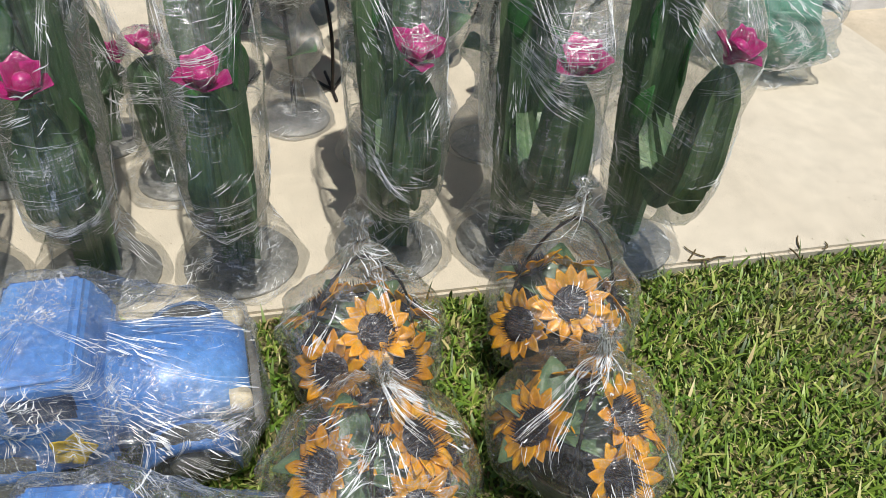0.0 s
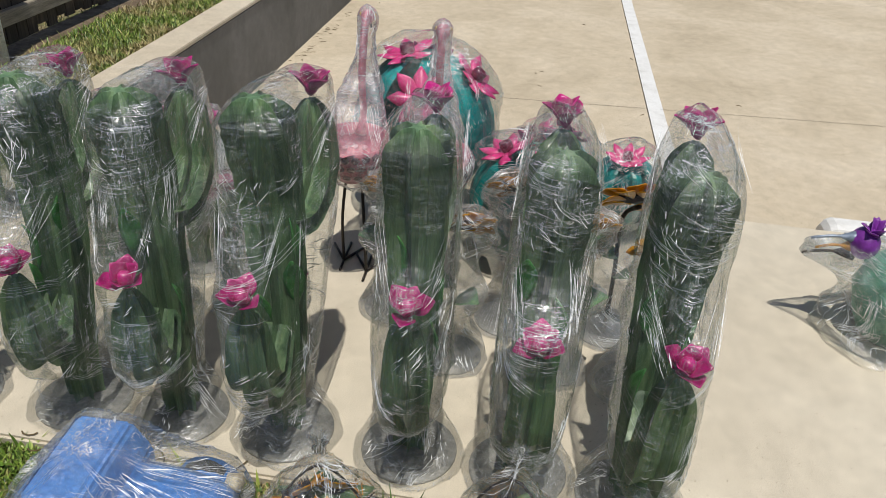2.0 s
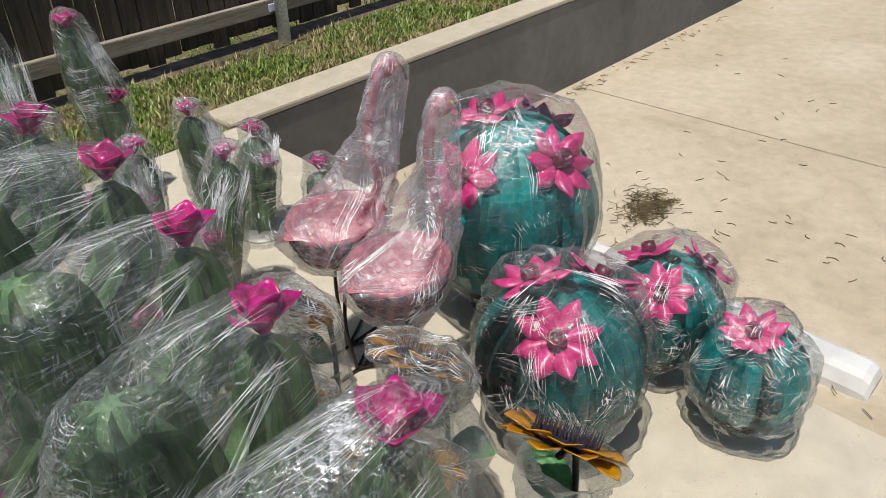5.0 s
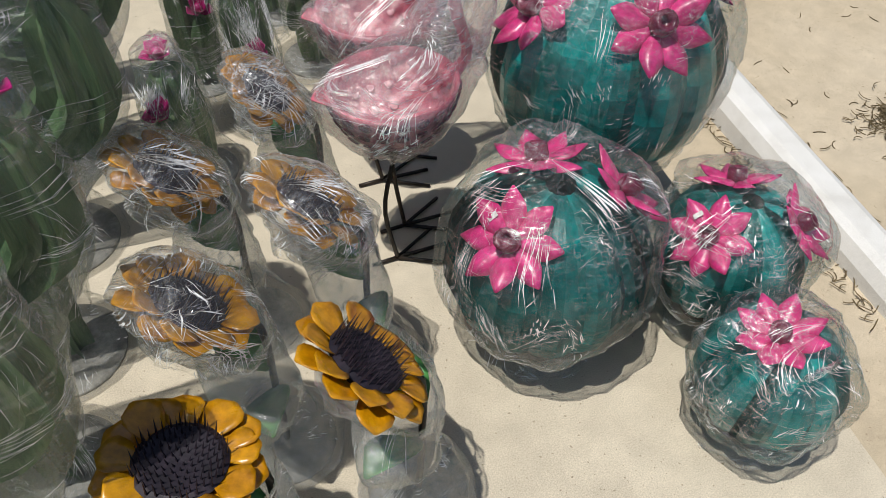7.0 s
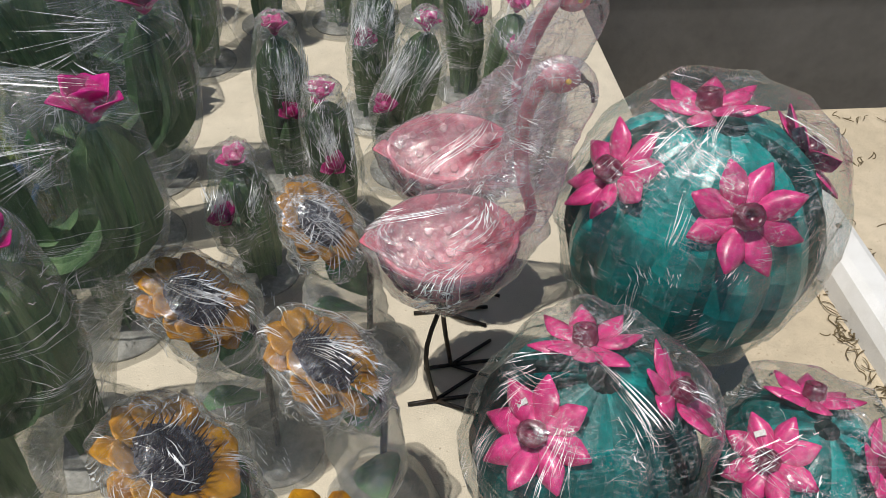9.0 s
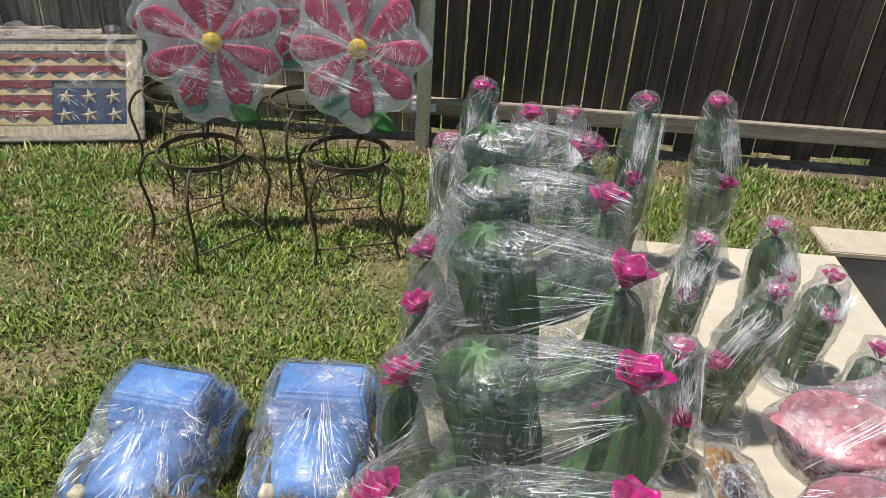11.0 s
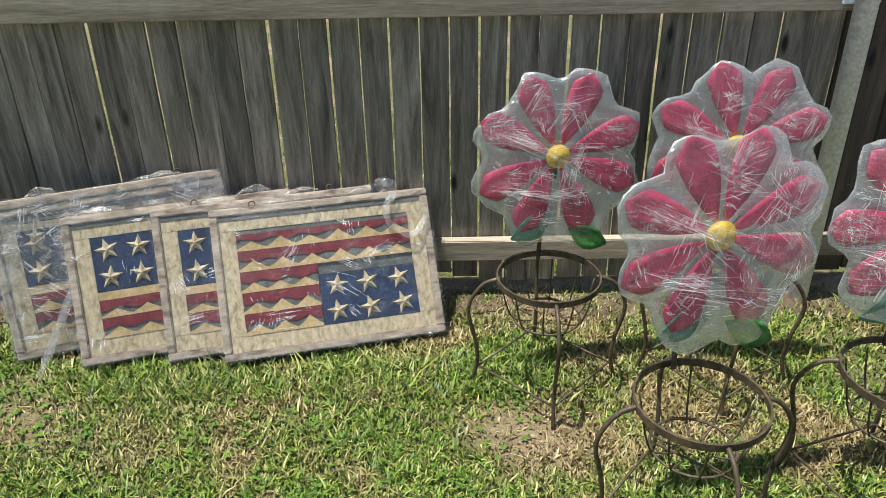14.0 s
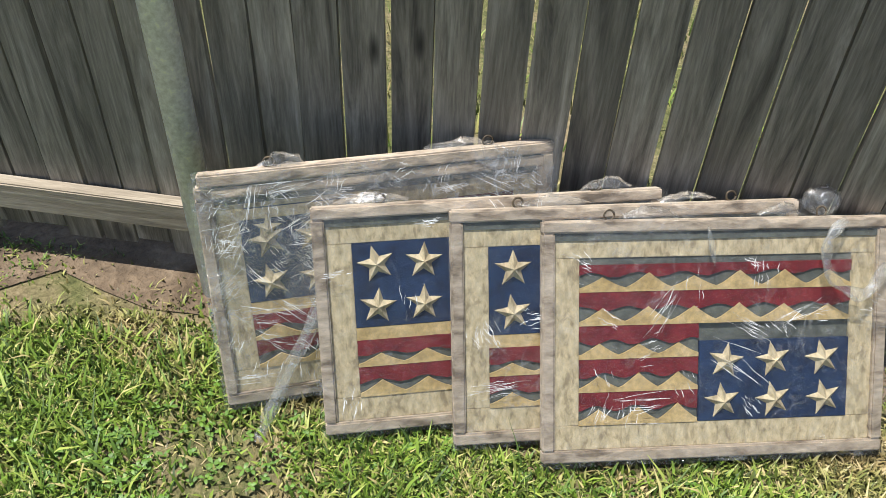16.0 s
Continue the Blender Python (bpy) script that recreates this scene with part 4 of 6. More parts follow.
# ---- sunflowers on stems ----
def sunflower(x, y, z, normal, size, seed, bare=False):
    rnd = random.Random(seed)
    lab = "orange metal sunflower on a stem, its head bare above the plastic" if bare else "orange metal sunflower on a stem, wrapped in clear plastic"
    n = Vector(normal).normalized()
    ob = thing("sunflower", lab, "metal flower", (x + 0.068, y + 0.008, 0.0), rnd.uniform(-4, 4), "wrapped sunflowers")
    base_plate(ob, 0.078)
    hx, hy = -0.068, -0.008
    foot = Vector((hx, hy, z)) - n * 0.02
    part("stem", rod(bmesh.new(), [(0, 0, 0.006), (0.004, 0.002, z * 0.4), (0.0, 0.01, z * 0.78), tuple(foot)], 0.0055, 8, 14), "iron", ob)
    leaf_at(ob, (0.0, 0.0, z * 0.40), 20, -20, rnd.uniform(200, 330), 0.12, 0.038, mat="leaf", label="green metal leaf")
    leaf_at(ob, (0.0, 0.0, z * 0.52), -20, -15, rnd.uniform(60, 160), 0.11, 0.036, mat="leaf", label="green metal leaf")
    sunflower_head(ob, (hx, hy, z), n, size, rnd)
    wrap(ob, "film_tube", seed + 40, levels=20, around=32, slack=0.006, crease=0.006, low=0.003, foot=(0.088, 0.22), folds=16, high=z - 0.035, taut=0.62, label="greyish film drawn down round the stem", extra=[(hx + 0.62 * size * math.cos(a), hy + 0.62 * size * math.sin(a), z - 0.035) for a in (0.5 * k for k in range(12))])
    if bare:
        return ob
    wrap(ob, "film_calm", seed, levels=12, around=40, slack=0.004, crease=0.006, low=z - 0.06, top_pad=0.001, folds=34, taut=0.3)
    return ob


for k, (x, y, z, nrm, sz, bare) in enumerate([
        (0.544, -1.386, 0.372, (0.65, -0.10, 0.75), 0.074, False), (0.381, -1.551, 0.394, (0.60, 0.12, 0.78), 0.080, False),
        (0.552, -1.672, 0.412, (0.60, 0.15, 0.78), 0.080, False), (0.386, -1.787, 0.415, (0.55, 0.15, 0.80), 0.084, False),
        (0.562, -1.926, 0.415, (0.62, 0.12, 0.77), 0.084, True), (0.355, -1.975, 0.400, (0.15, 0.12, 0.97), 0.086, True)]):
    sunflower(x, y, z, nrm, sz, 90 + k, bare)


# ---- round cacti ----
def ball_cactus(c, r, rz_axis, flowers, size, seed, label):
    rnd = random.Random(seed)
    ob = thing("ball_cactus", label, "metal cactus", (c[0], c[1], 0.0), rnd.uniform(0, 40), "round teal cacti")
    cz = c[2]
    bm = bmesh.new()
    lathe(bm, [(r * 0.34, 0.0), (r * 0.38, 0.012), (r * 0.46, cz - rz_axis * 0.80), (r * 0.30, cz - rz_axis * 0.7)], 20)
    part("foot", bm, "iron", ob, "dark sheet-metal foot")
    ribs = 13
    first = None
    for k in range(ribs):
        if first is None:
            bm = bmesh.new()
            rows = []
            for i in range(13):
                a = -1.32 + 2.75 * i / 12
                rr, zz = r * math.cos(a), cz + rz_axis * math.sin(a)
                half = math.pi / ribs * 1.02
                rows.append([Vector((rr * 0.925 * math.cos(s * half), rr * 0.925 * math.sin(s * half), zz)) if abs(s) == 1 else Vector((rr * (1.0 if s == 0 else 0.975) * math.cos(s * half), rr * (1.0 if s == 0 else 0.975) * math.sin(s * half), zz)) for s in (-1, -0.55, 0, 0.55, 1)])
            grid = [[bm.verts.new(v) for v in row] for row in rows]
            for a, b2 in zip(grid, grid[1:]):
                for i in range(4):
                    bm.faces.new((a[i], a[i + 1], b2[i + 1], b2[i]))
            bmesh.ops.solidify(bm, geom=bm.faces[:], thickness=0.002)
            first = part("rib", bm, "teal", ob, smooth=False)
        else:
            again(first, ob, pose(0, 0, 0, 0, 0, 360 * k / ribs))
    inv = ob.matrix_basis.inverted()
    first_dir = None
    for d in flowers:
        d = Vector(d).normalized()
        first_dir = first_dir or d
        q = Vector((c[0] + d.x * r * 0.99, c[1] + d.y * r * 0.99, cz + d.z * rz_axis * 0.99))
        star_flower(ob, inv @ q, inv.to_3x3() @ d, size, rnd, tag=3 if d is first_dir and seed in (121, 122) else 0)
    wrap(ob, "film_thin", seed, levels=26, around=48, slack=0.014, crease=0.011, low=0.006, foot=(r * 0.66, r * 0.7), top_pad=0.02, folds=70, taut=0.3)
    return ob


ball_cactus((1.17, -1.35, 0.285), 0.215, 0.225, [(-0.80, -0.04, 0.66), (-0.06, -0.67, 0.74), (-0.05, 0.25, 0.95), (0.75, 0.1, 0.6)], 0.088, 120, "large round teal metal cactus with pink flowers, wrapped in plastic")
ball_cactus((0.915, -1.69, 0.195), 0.168, 0.165, [(-0.60, -0.32, 0.80), (-0.03, 0.42, 0.88), (0.62, -0.05, 0.75)], 0.078, 121, "round teal metal cactus with three pink flowers, wrapped in plastic")
ball_cactus((1.235, -1.745, 0.155), 0.128, 0.125, [(-0.62, -0.18, 0.72), (0.1, 0.45, 0.85), (0.55, -0.35, 0.75)], 0.068, 122, "small round teal metal cactus crowded with pink flowers, wrapped in plastic")
ball_cactus((1.170, -1.970, 0.145), 0.112, 0.112, [(-0.22, 0.05, 0.96)], 0.066, 123, "smallest round teal metal cactus with one pink flower, wrapped in plastic")


# ---- flamingo planters ----
def flamingo(bowl, head, seed, rz=0.0):
    rnd = random.Random(seed)
    ob = thing("flamingo_planter", "pink metal flamingo planter on black rod legs, body wrapped in plastic", "flamingo planter", (bowl[0], bowl[1], 0.0), rz, "flamingo planters")
    bz = bowl[2]
    bm = bmesh.new()
    lathe(bm, [(0.012, bz - 0.088), (0.05, bz - 0.078), (0.082, bz - 0.045), (0.102, bz), (0.108, bz + 0.028), (0.103, bz + 0.028), (0.096, bz), (0.076, bz - 0.04), (0.045, bz - 0.07), (0.010, bz - 0.078)], 28, 0.86)
    part("bowl", bm, "coral", ob)
    # solid dark discs stand in for the shaded holes in the bowl
    first = None
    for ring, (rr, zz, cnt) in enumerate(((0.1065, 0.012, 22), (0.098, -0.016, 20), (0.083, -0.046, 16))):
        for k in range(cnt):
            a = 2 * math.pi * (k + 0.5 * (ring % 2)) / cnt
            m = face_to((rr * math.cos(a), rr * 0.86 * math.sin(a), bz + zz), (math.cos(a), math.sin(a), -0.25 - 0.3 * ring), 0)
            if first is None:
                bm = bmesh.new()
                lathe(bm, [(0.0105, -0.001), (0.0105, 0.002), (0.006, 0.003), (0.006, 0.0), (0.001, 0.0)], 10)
                first = part("cut_out", bm, "wine", ob, "dark disc painted as a shaded hole")
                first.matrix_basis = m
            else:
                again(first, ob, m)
    # pale discs inside paint the sunlight on the hole edges
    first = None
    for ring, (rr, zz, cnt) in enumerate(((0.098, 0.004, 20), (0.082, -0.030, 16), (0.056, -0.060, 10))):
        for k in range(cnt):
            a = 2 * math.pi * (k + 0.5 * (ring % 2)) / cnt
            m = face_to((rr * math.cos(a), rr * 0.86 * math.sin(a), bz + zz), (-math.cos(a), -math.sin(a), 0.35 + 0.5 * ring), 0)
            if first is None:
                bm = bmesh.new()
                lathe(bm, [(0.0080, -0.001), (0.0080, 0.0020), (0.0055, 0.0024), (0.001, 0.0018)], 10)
                first = part("bead", bm, "palepink", ob, "pale disc painted as a sunlit hole edge")
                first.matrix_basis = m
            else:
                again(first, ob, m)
    hx, hz = head[0] - bowl[0], head[1]
    part("neck", rod(bmesh.new(), [(0.085, 0, bz + 0.005), (0.125, 0, bz + 0.05), (0.10, 0, bz + 0.14), (hx * 0.72, 0, hz - 0.06), (hx * 0.88, 0, hz), (hx, 0, hz - 0.004)], [0.016, 0.013, 0.0105, 0.0095, 0.009, 0.009, 0.010], 10, 18), "coral", ob)
    bm = bmesh.new()
    bmesh.ops.create_uvsphere(bm, u_segments=12, v_segments=8, radius=0.022, matrix=Matrix.LocRotScale((hx + 0.004, 0, hz - 0.002), None, (1.25, 0.8, 0.9)))
    hd = part("head", bm, "coral", ob)
    part("beak", rod(bmesh.new(), [(hx + 0.022, 0, hz - 0.002), (hx + 0.045, 0, hz - 0.014), (hx + 0.055, 0, hz - 0.042)], [0.010, 0.009, 0.003], 8, 7), "iron", hd, "black hooked beak")
    for s in (-1, 1):
        bm = bmesh.new()
        lathe(bm, [(0.0045, 0.0), (0.003, 0.003), (0.001, 0.004)], 8)
        e = part("eye", bm, "yellow", hd, "yellow eye")
        e.matrix_basis = face_to((hx + 0.008, s * 0.0175, hz + 0.004), (0, s, 0.2))
    leaf_at(ob, (-0.09, 0, bz + 0.01), 0, -18, 180, 0.045, 0.026, "tail_feather", "coral")
    leaf_at(ob, (-0.085, 0.02, bz), 25, -8, 165, 0.04, 0.022, "tail_feather", "coral")
    for s, off in ((-1, -0.012), (1, 0.03)):
        leg = part("leg", rod(bmesh.new(), [(0.0, 0.02 * s, bz - 0.08), (off - 0.02, 0.034 * s, bz * 0.42), (off, 0.036 * s, 0.012)], 0.0042, 8, 10), "iron", ob, "thin black rod leg")
        bm = bmesh.new()
        for a in (-28, 0, 28, 180):
            ln = 0.10 if a != 180 else 0.05
            rod(bm, [(off, 0.036 * s, 0.0065), (off + ln * math.cos(radians(a)), 0.036 * s + ln * math.sin(radians(a)), 0.0048)], 0.0038, 6)
        part("foot", bm, "iron", leg, "splayed black rod toes")
    wrap_low = bz - 0.115
    ring = [Vector((0.10 * math.cos(a), 0.085 * math.sin(a), bz + 0.02)) for a in (2 * math.pi * k / 20 for k in range(20))]
    tip = Vector((hx + 0.055, 0, hz - 0.045))
    sail = [Vector((0.11, yy, bz + 0.02)).lerp(tip, t / 10) for yy in (-0.05, 0.05) for t in range(10)]
    sail += [q.lerp(Vector((hx * 0.75, 0, hz - 0.06)), t) for q in ring if q.x > 0.03 for t in (0.2, 0.4, 0.6)]
    wrap(ob, "film_pink", seed, levels=30, around=40, slack=0.005, crease=0.006, low=wrap_low, label="milky pinkish plastic bag", top_pad=0.012, extra=sail, folds=44, taut=0.15)
    return ob


flamingo((0.735, -1.440, 0.365), (0.865, 0.655), 140, 4)
flamingo((0.765, -1.232, 0.365), (0.930, 0.655), 141, 2)


# ---- blue pickup trucks on the lawn ----
def toy_truck(x, y, rz, seed, length=0.46):
    rnd = random.Random(seed)
    ob = thing("toy_truck", "sky-blue metal pickup truck planter on the grass, wrapped in plastic", "toy truck", (x, y, 0.0), rz, "toy trucks")
    L, W, T = 0.215, 0.105, length * 0.38
    part("bed", box(box(box(box(bmesh.new(), -T, -0.06, -W, -W + 0.01, 0.05, 0.13, 0.003), -T, -0.06, W - 0.01, W, 0.05, 0.13, 0.003), -T, -T + 0.01, -W + 0.01, W - 0.01, 0.05, 0.13, 0.003), -T, -0.06, -W + 0.01, W - 0.01, 0.045, 0.06, 0.002), "blue", ob, smooth=False)
    bm = bmesh.new()
    loft(bm, [[(-0.07, -W * s, z), (0.05 + dx, -W * s, z), (0.05 + dx, W * s, z), (-0.07, W * s, z)] for z, s, dx in ((0.05, 0.98, 0.0), (0.14, 0.98, 0.0), (0.198, 0.88, -0.022), (0.206, 0.82, -0.03))])
    bmesh.ops.bevel(bm, geom=bm.edges[:], offset=0.006, segments=2, affect="EDGES")
    cab = part("cab", bm, "blue", ob, smooth=False)
    for s in (-1, 1):
        part("window", box(bmesh.new(), -0.05, 0.022, s * W * 0.95 - 0.002, s * W * 0.95 + 0.003, 0.145, 0.186, 0.002), "navy", cab, "dark window opening", smooth=False)
        bm = bmesh.new()
        for a in range(5):
            petal(bm, 0.028, 0.012)
            bmesh.ops.rotate(bm, verts=bm.verts, cent=(0, 0, 0), matrix=Matrix.Rotation(radians(72), 3, "Z"))
        o = part("door_flower", bm, "yellow", cab, "yellow flower on the door")
        o.matrix_basis = face_to((0.005, s * (W * 0.99 + 0.004), 0.10), (0, s, 0.1))
    bm = bmesh.new()
    loft(bm, [[(u, -W * w, 0.06), (u, -W * w, h * 0.75), (u, -W * w * 0.55, h), (u, W * w * 0.55, h), (u, W * w, h * 0.75), (u, W * w, 0.06)] for u, w, h in ((0.045, 0.86, 0.15), (0.12, 0.80, 0.148), (L - 0.02, 0.66, 0.135), (L, 0.55, 0.12))])
    part("hood", bm, "blue", ob)
    for sx in (-T * 0.6, L * 0.62):
        for s in (-1, 1):
            bm = bmesh.new()
            rings = []
            for i in range(9):
                a = math.pi * i / 8
                cx, cz = sx + 0.062 * math.cos(a), 0.035 + 0.062 * math.sin(a)
                rings.append([(cx, s * W * 0.86, cz), (cx, s * (W + 0.026), cz * 0.98), (cx * 0.97 + sx * 0.03, s * (W + 0.028), cz * 0.88), (cx * 0.97 + sx * 0.03, s * W * 0.86, cz * 0.88)])
            loft(bm, rings)
            part("fender", bm, "blue", ob)
            bm = bmesh.new()
            lathe(bm, [(0.012, -0.016), (0.044, -0.016), (0.05, -0.008), (0.05, 0.008), (0.044, 0.016), (0.012, 0.016)], 20)
            wl = part("tyre", bm, "rubber", ob, "dark dusty tyre")
            wl.matrix_basis = face_to((sx, s * (W + 0.004), 0.05), (0, s, 0))
            bm = bmesh.new()
            lathe(bm, [(0.026, 0.0165), (0.022, 0.019), (0.003, 0.021)], 16)
            part("hubcap", bm, "plate", wl, "grey hubcap")
    part("front_bumper", box(bmesh.new(), L + 0.002, L + 0.014, -W * 0.8, W * 0.8, 0.05, 0.07, 0.003), "plate", ob, "grey bumper", smooth=False)
    for s in (-1, 1):
        bm = bmesh.new()
        lathe(bm, [(0.016, -0.02), (0.017, 0.0), (0.012, 0.006), (0.002, 0.008)], 14)
        o = part("headlight", bm, "cream", ob, "round cream headlight")
        o.matrix_basis = face_to((L - 0.005, s * W * 0.72, 0.10), (1, 0, 0.05))
    wrap(ob, "film_heavy", seed, levels=20, around=48, slack=0.010, crease=0.010, low=0.012, label="cloudy creased plastic wrap", top_pad=0.012, folds=90)
    return ob


toy_truck(-0.190, -1.035, -88, 150, 0.34)
toy_truck(-0.515, -1.09, -97, 151, 0.32)


# ---- bagged sunflower baskets on the lawn ----
def flower_basket(x, y, seed, rz, apex):
    rnd = random.Random(seed)
    ob = thing("flower_basket", "basket of orange metal sunflowers tied in a frosted plastic bag", "flower basket", (x, y, 0.0), rz, "bagged flower baskets")
    bm = bmesh.new()
    lathe(bm, [(0.055, 0.0), (0.06, 0.006), (0.085, 0.07), (0.088, 0.075), (0.08, 0.072), (0.05, 0.012), (0.003, 0.01)], 20)
    part("pot", bm, "iron", ob, "dark metal pot")
    for k, (a, d, h, el) in enumerate(((215, 0.075, 0.105, 0.45), (140, 0.080, 0.11, 0.45), (295, 0.085, 0.105, 0.45), (40, 0.07, 0.125, 0.7), (180, 0.042, 0.150, 0.9), (345, 0.085, 0.10, 0.4), (95, 0.055, 0.14, 0.8))):
        a = radians(a + rnd.uniform(-12, 12))
        v = Vector((math.cos(a), math.sin(a), el * 1.4))
        sunflower_head(ob, (d * math.cos(a), d * math.sin(a), h - 0.008), v, 0.068, rnd, 15, 1, "amber", 0.40)
    for k in range(5):
        leaf_at(ob, (0.03, 0, 0.075), rnd.uniform(-20, 20), rnd.uniform(-25, 5), 72 * k + rnd.uniform(-20, 20), 0.10, 0.032, mat="cactus")
        c = ob.children[-1]
        c.matrix_basis = pose(0, 0, 0, 0, 0, 72 * k + rnd.uniform(-15, 15)) @ pose(0.04, 0, 0.070, rnd.uniform(-25, 25), rnd.uniform(-8, 14), 0)
    bm = bmesh.new()
    pth = glide([(-0.01, 0.085, 0.07), (0.0, 0.058, apex * 0.72), (0.0, 0.0, apex - 0.005), (0.0, -0.058, apex * 0.72), (0.01, -0.085, 0.07)], 26)
    rod(bm, pth, 0.0022, 6)
    tw = [q + Vector((0.0026 * math.cos(i * 1.6), 0.0, 0.0026 * math.sin(i * 1.6))) for i, q in enumerate(glide(pth, 60))]
    rod(bm, tw, 0.0015, 5)
    part("handle", bm, "iron", ob, "twisted black wire handle")
    wrap(ob, "film_bag", seed, levels=20, around=40, slack=0.008, crease=0.008, low=0.012, knot=(0.035, 0.018), label="frosted plastic bag tied at the top", top_pad=0.006, extra=[(0, 0, apex + 0.015)], taut=0.85)
    return ob


flower_basket(-0.170, -1.410, 160, 10, 0.25)
flower_basket(-0.160, -1.715, 161, -15, 0.27)
flower_basket(-0.385, -1.40, 162, 70, 0.225)
flower_basket(-0.385, -1.665, 163, 55, 0.225)


# ---- metal bird on the slab ----
def metal_bird(x, y, rz):
    rnd = random.Random(170)
    ob = thing("metal_bird", "jade-green metal bird with purple head, wrapped in plastic on the slab", "metal bird", (x, y, 0.0), rz)
    ob.matrix_basis = ob.matrix_basis @ Matrix.Diagonal((1.06, 1.3, 1.22, 1.0))
    bm = bmesh.new()
    lathe(bm, [(0.06, 0.0), (0.072, 0.01), (0.10, 0.06), (0.115, 0.11), (0.098, 0.165), (0.06, 0.195), (0.01, 0.205)], 18, 0.8)
    part("body", bm, "jade", ob)
    for s in (-1, 1):
        leaf_at(ob, (0.08, 0.07 * s, 0.14), 80 * s, 25, 180, 0.19, 0.05, "wing", "jade")
    for k in range(4):
        leaf_at(ob, (-0.06, 0.02 * (k - 1.5), 0.15), 8 * (k - 1.5), 18 + 4 * k, 180 + 9 * (k - 1.5), 0.13, 0.02, "tail_feather", "jade" if k % 2 else "steelblue")
    bm = bmesh.new()
    bmesh.ops.create_uvsphere(bm, u_segments=12, v_segments=8, radius=0.034, matrix=Matrix.Translation((0.125, 0, 0.21)))
    hd = part("head", bm, "purple", ob, "purple head")
    for k in range(7):
        leaf_at(hd, (0.112, 0, 0.215), 0, -50 + rnd.uniform(-20, 20), 360 * k / 7, 0.05, 0.018, "crest_feather", "purple")
    for k, (mt, dz, ln) in enumerate((("steelblue", 0.014, 0.10), ("orange", -0.006, 0.085), ("iron", -0.022, 0.11))):
        part("beak", rod(bmesh.new(), [(0.14, 0, 0.205 + dz), (0.14 + ln * 0.6, 0, 0.20 + dz), (0.14 + ln, 0, 0.188 + dz)], [0.016, 0.012, 0.003], 8, 7), mt, hd, {"steelblue": "grey-blue upper bill", "orange": "orange lower bill", "iron": "dark thin bill"}[mt])
    wrap(ob, "film_heavy", 171, levels=18, around=40, slack=0.012, crease=0.012, low=0.006, foot=(0.12, 0.10), top_pad=-0.05, folds=70, taut=0.6, extra=[(0.13, -0.06, 0.02), (0.15, 0.0, 0.02), (0.13, 0.06, 0.02), (0.12, -0.05, 0.06), (0.12, 0.05, 0.06), (0.10, 0.0, 0.16)])
    return ob


metal_bird(0.770, -2.655, 84)


def flat_glints(parent, turn, wide, tall, z, clusters, seed, disc=False):
    """Fine white ribbons painted as glints on a flat sheet of film."""
    rg = np.random.RandomState(seed)
    verts, faces = [], []
    for _ in range(clusters):
        if disc:
            a, r = rg.uniform(0, 6.28), wide * math.sqrt(rg.uniform(0.02, 0.9))
            cx, cy = r * math.cos(a), r * math.sin(a)
        else:
            cx, cy = rg.uniform(0.02, 0.98) * wide, rg.uniform(0.02, 0.98) * tall
        th = rg.choice([rg.normal(0.1, 0.25), rg.normal(1.3, 0.3), rg.normal(-0.7, 0.3)])
        long = rg.uniform() < 0.3
        for _ in range(rg.randint(4, 12)):
            ln, w = (rg.uniform(0.04, 0.10), rg.uniform(0.0002, 0.0006)) if long else (rg.uniform(0.008, 0.03), rg.uniform(0.0002, 0.0008))
            t2 = th + rg.normal(0, 0.10)
            p = np.array([cx, cy]) + rg.normal(0, 0.011, 2)
            d = np.array([math.cos(t2), math.sin(t2)])
            side = np.array([-d[1], d[0]])
            base = len(verts)
            for k in range(5):
                q = p + d * ln * (k / 4 - 0.5) + side * rg.normal(0, 0.0010)
                if disc and np.hypot(*q) > wide:
                    q = q / np.hypot(*q) * wide
                if not disc:
                    q = np.clip(q, (0, 0), (wide, tall))
                ww = w * math.sin(math.pi * (k + 0.4) / 4.8)
                for sg in (-1, 1):
                    verts.append(tuple(turn @ Vector((q[0] + side[0] * ww * sg, q[1] + side[1] * ww * sg, z))))
            for k in range(4):
                a = base + 2 * k
                faces.append((a, a + 1, a + 3, a + 2))
    tagged(part("film_folds", (verts, faces), "crease", parent), "fine white ribbons painted as glints on the film", kind="stuff")


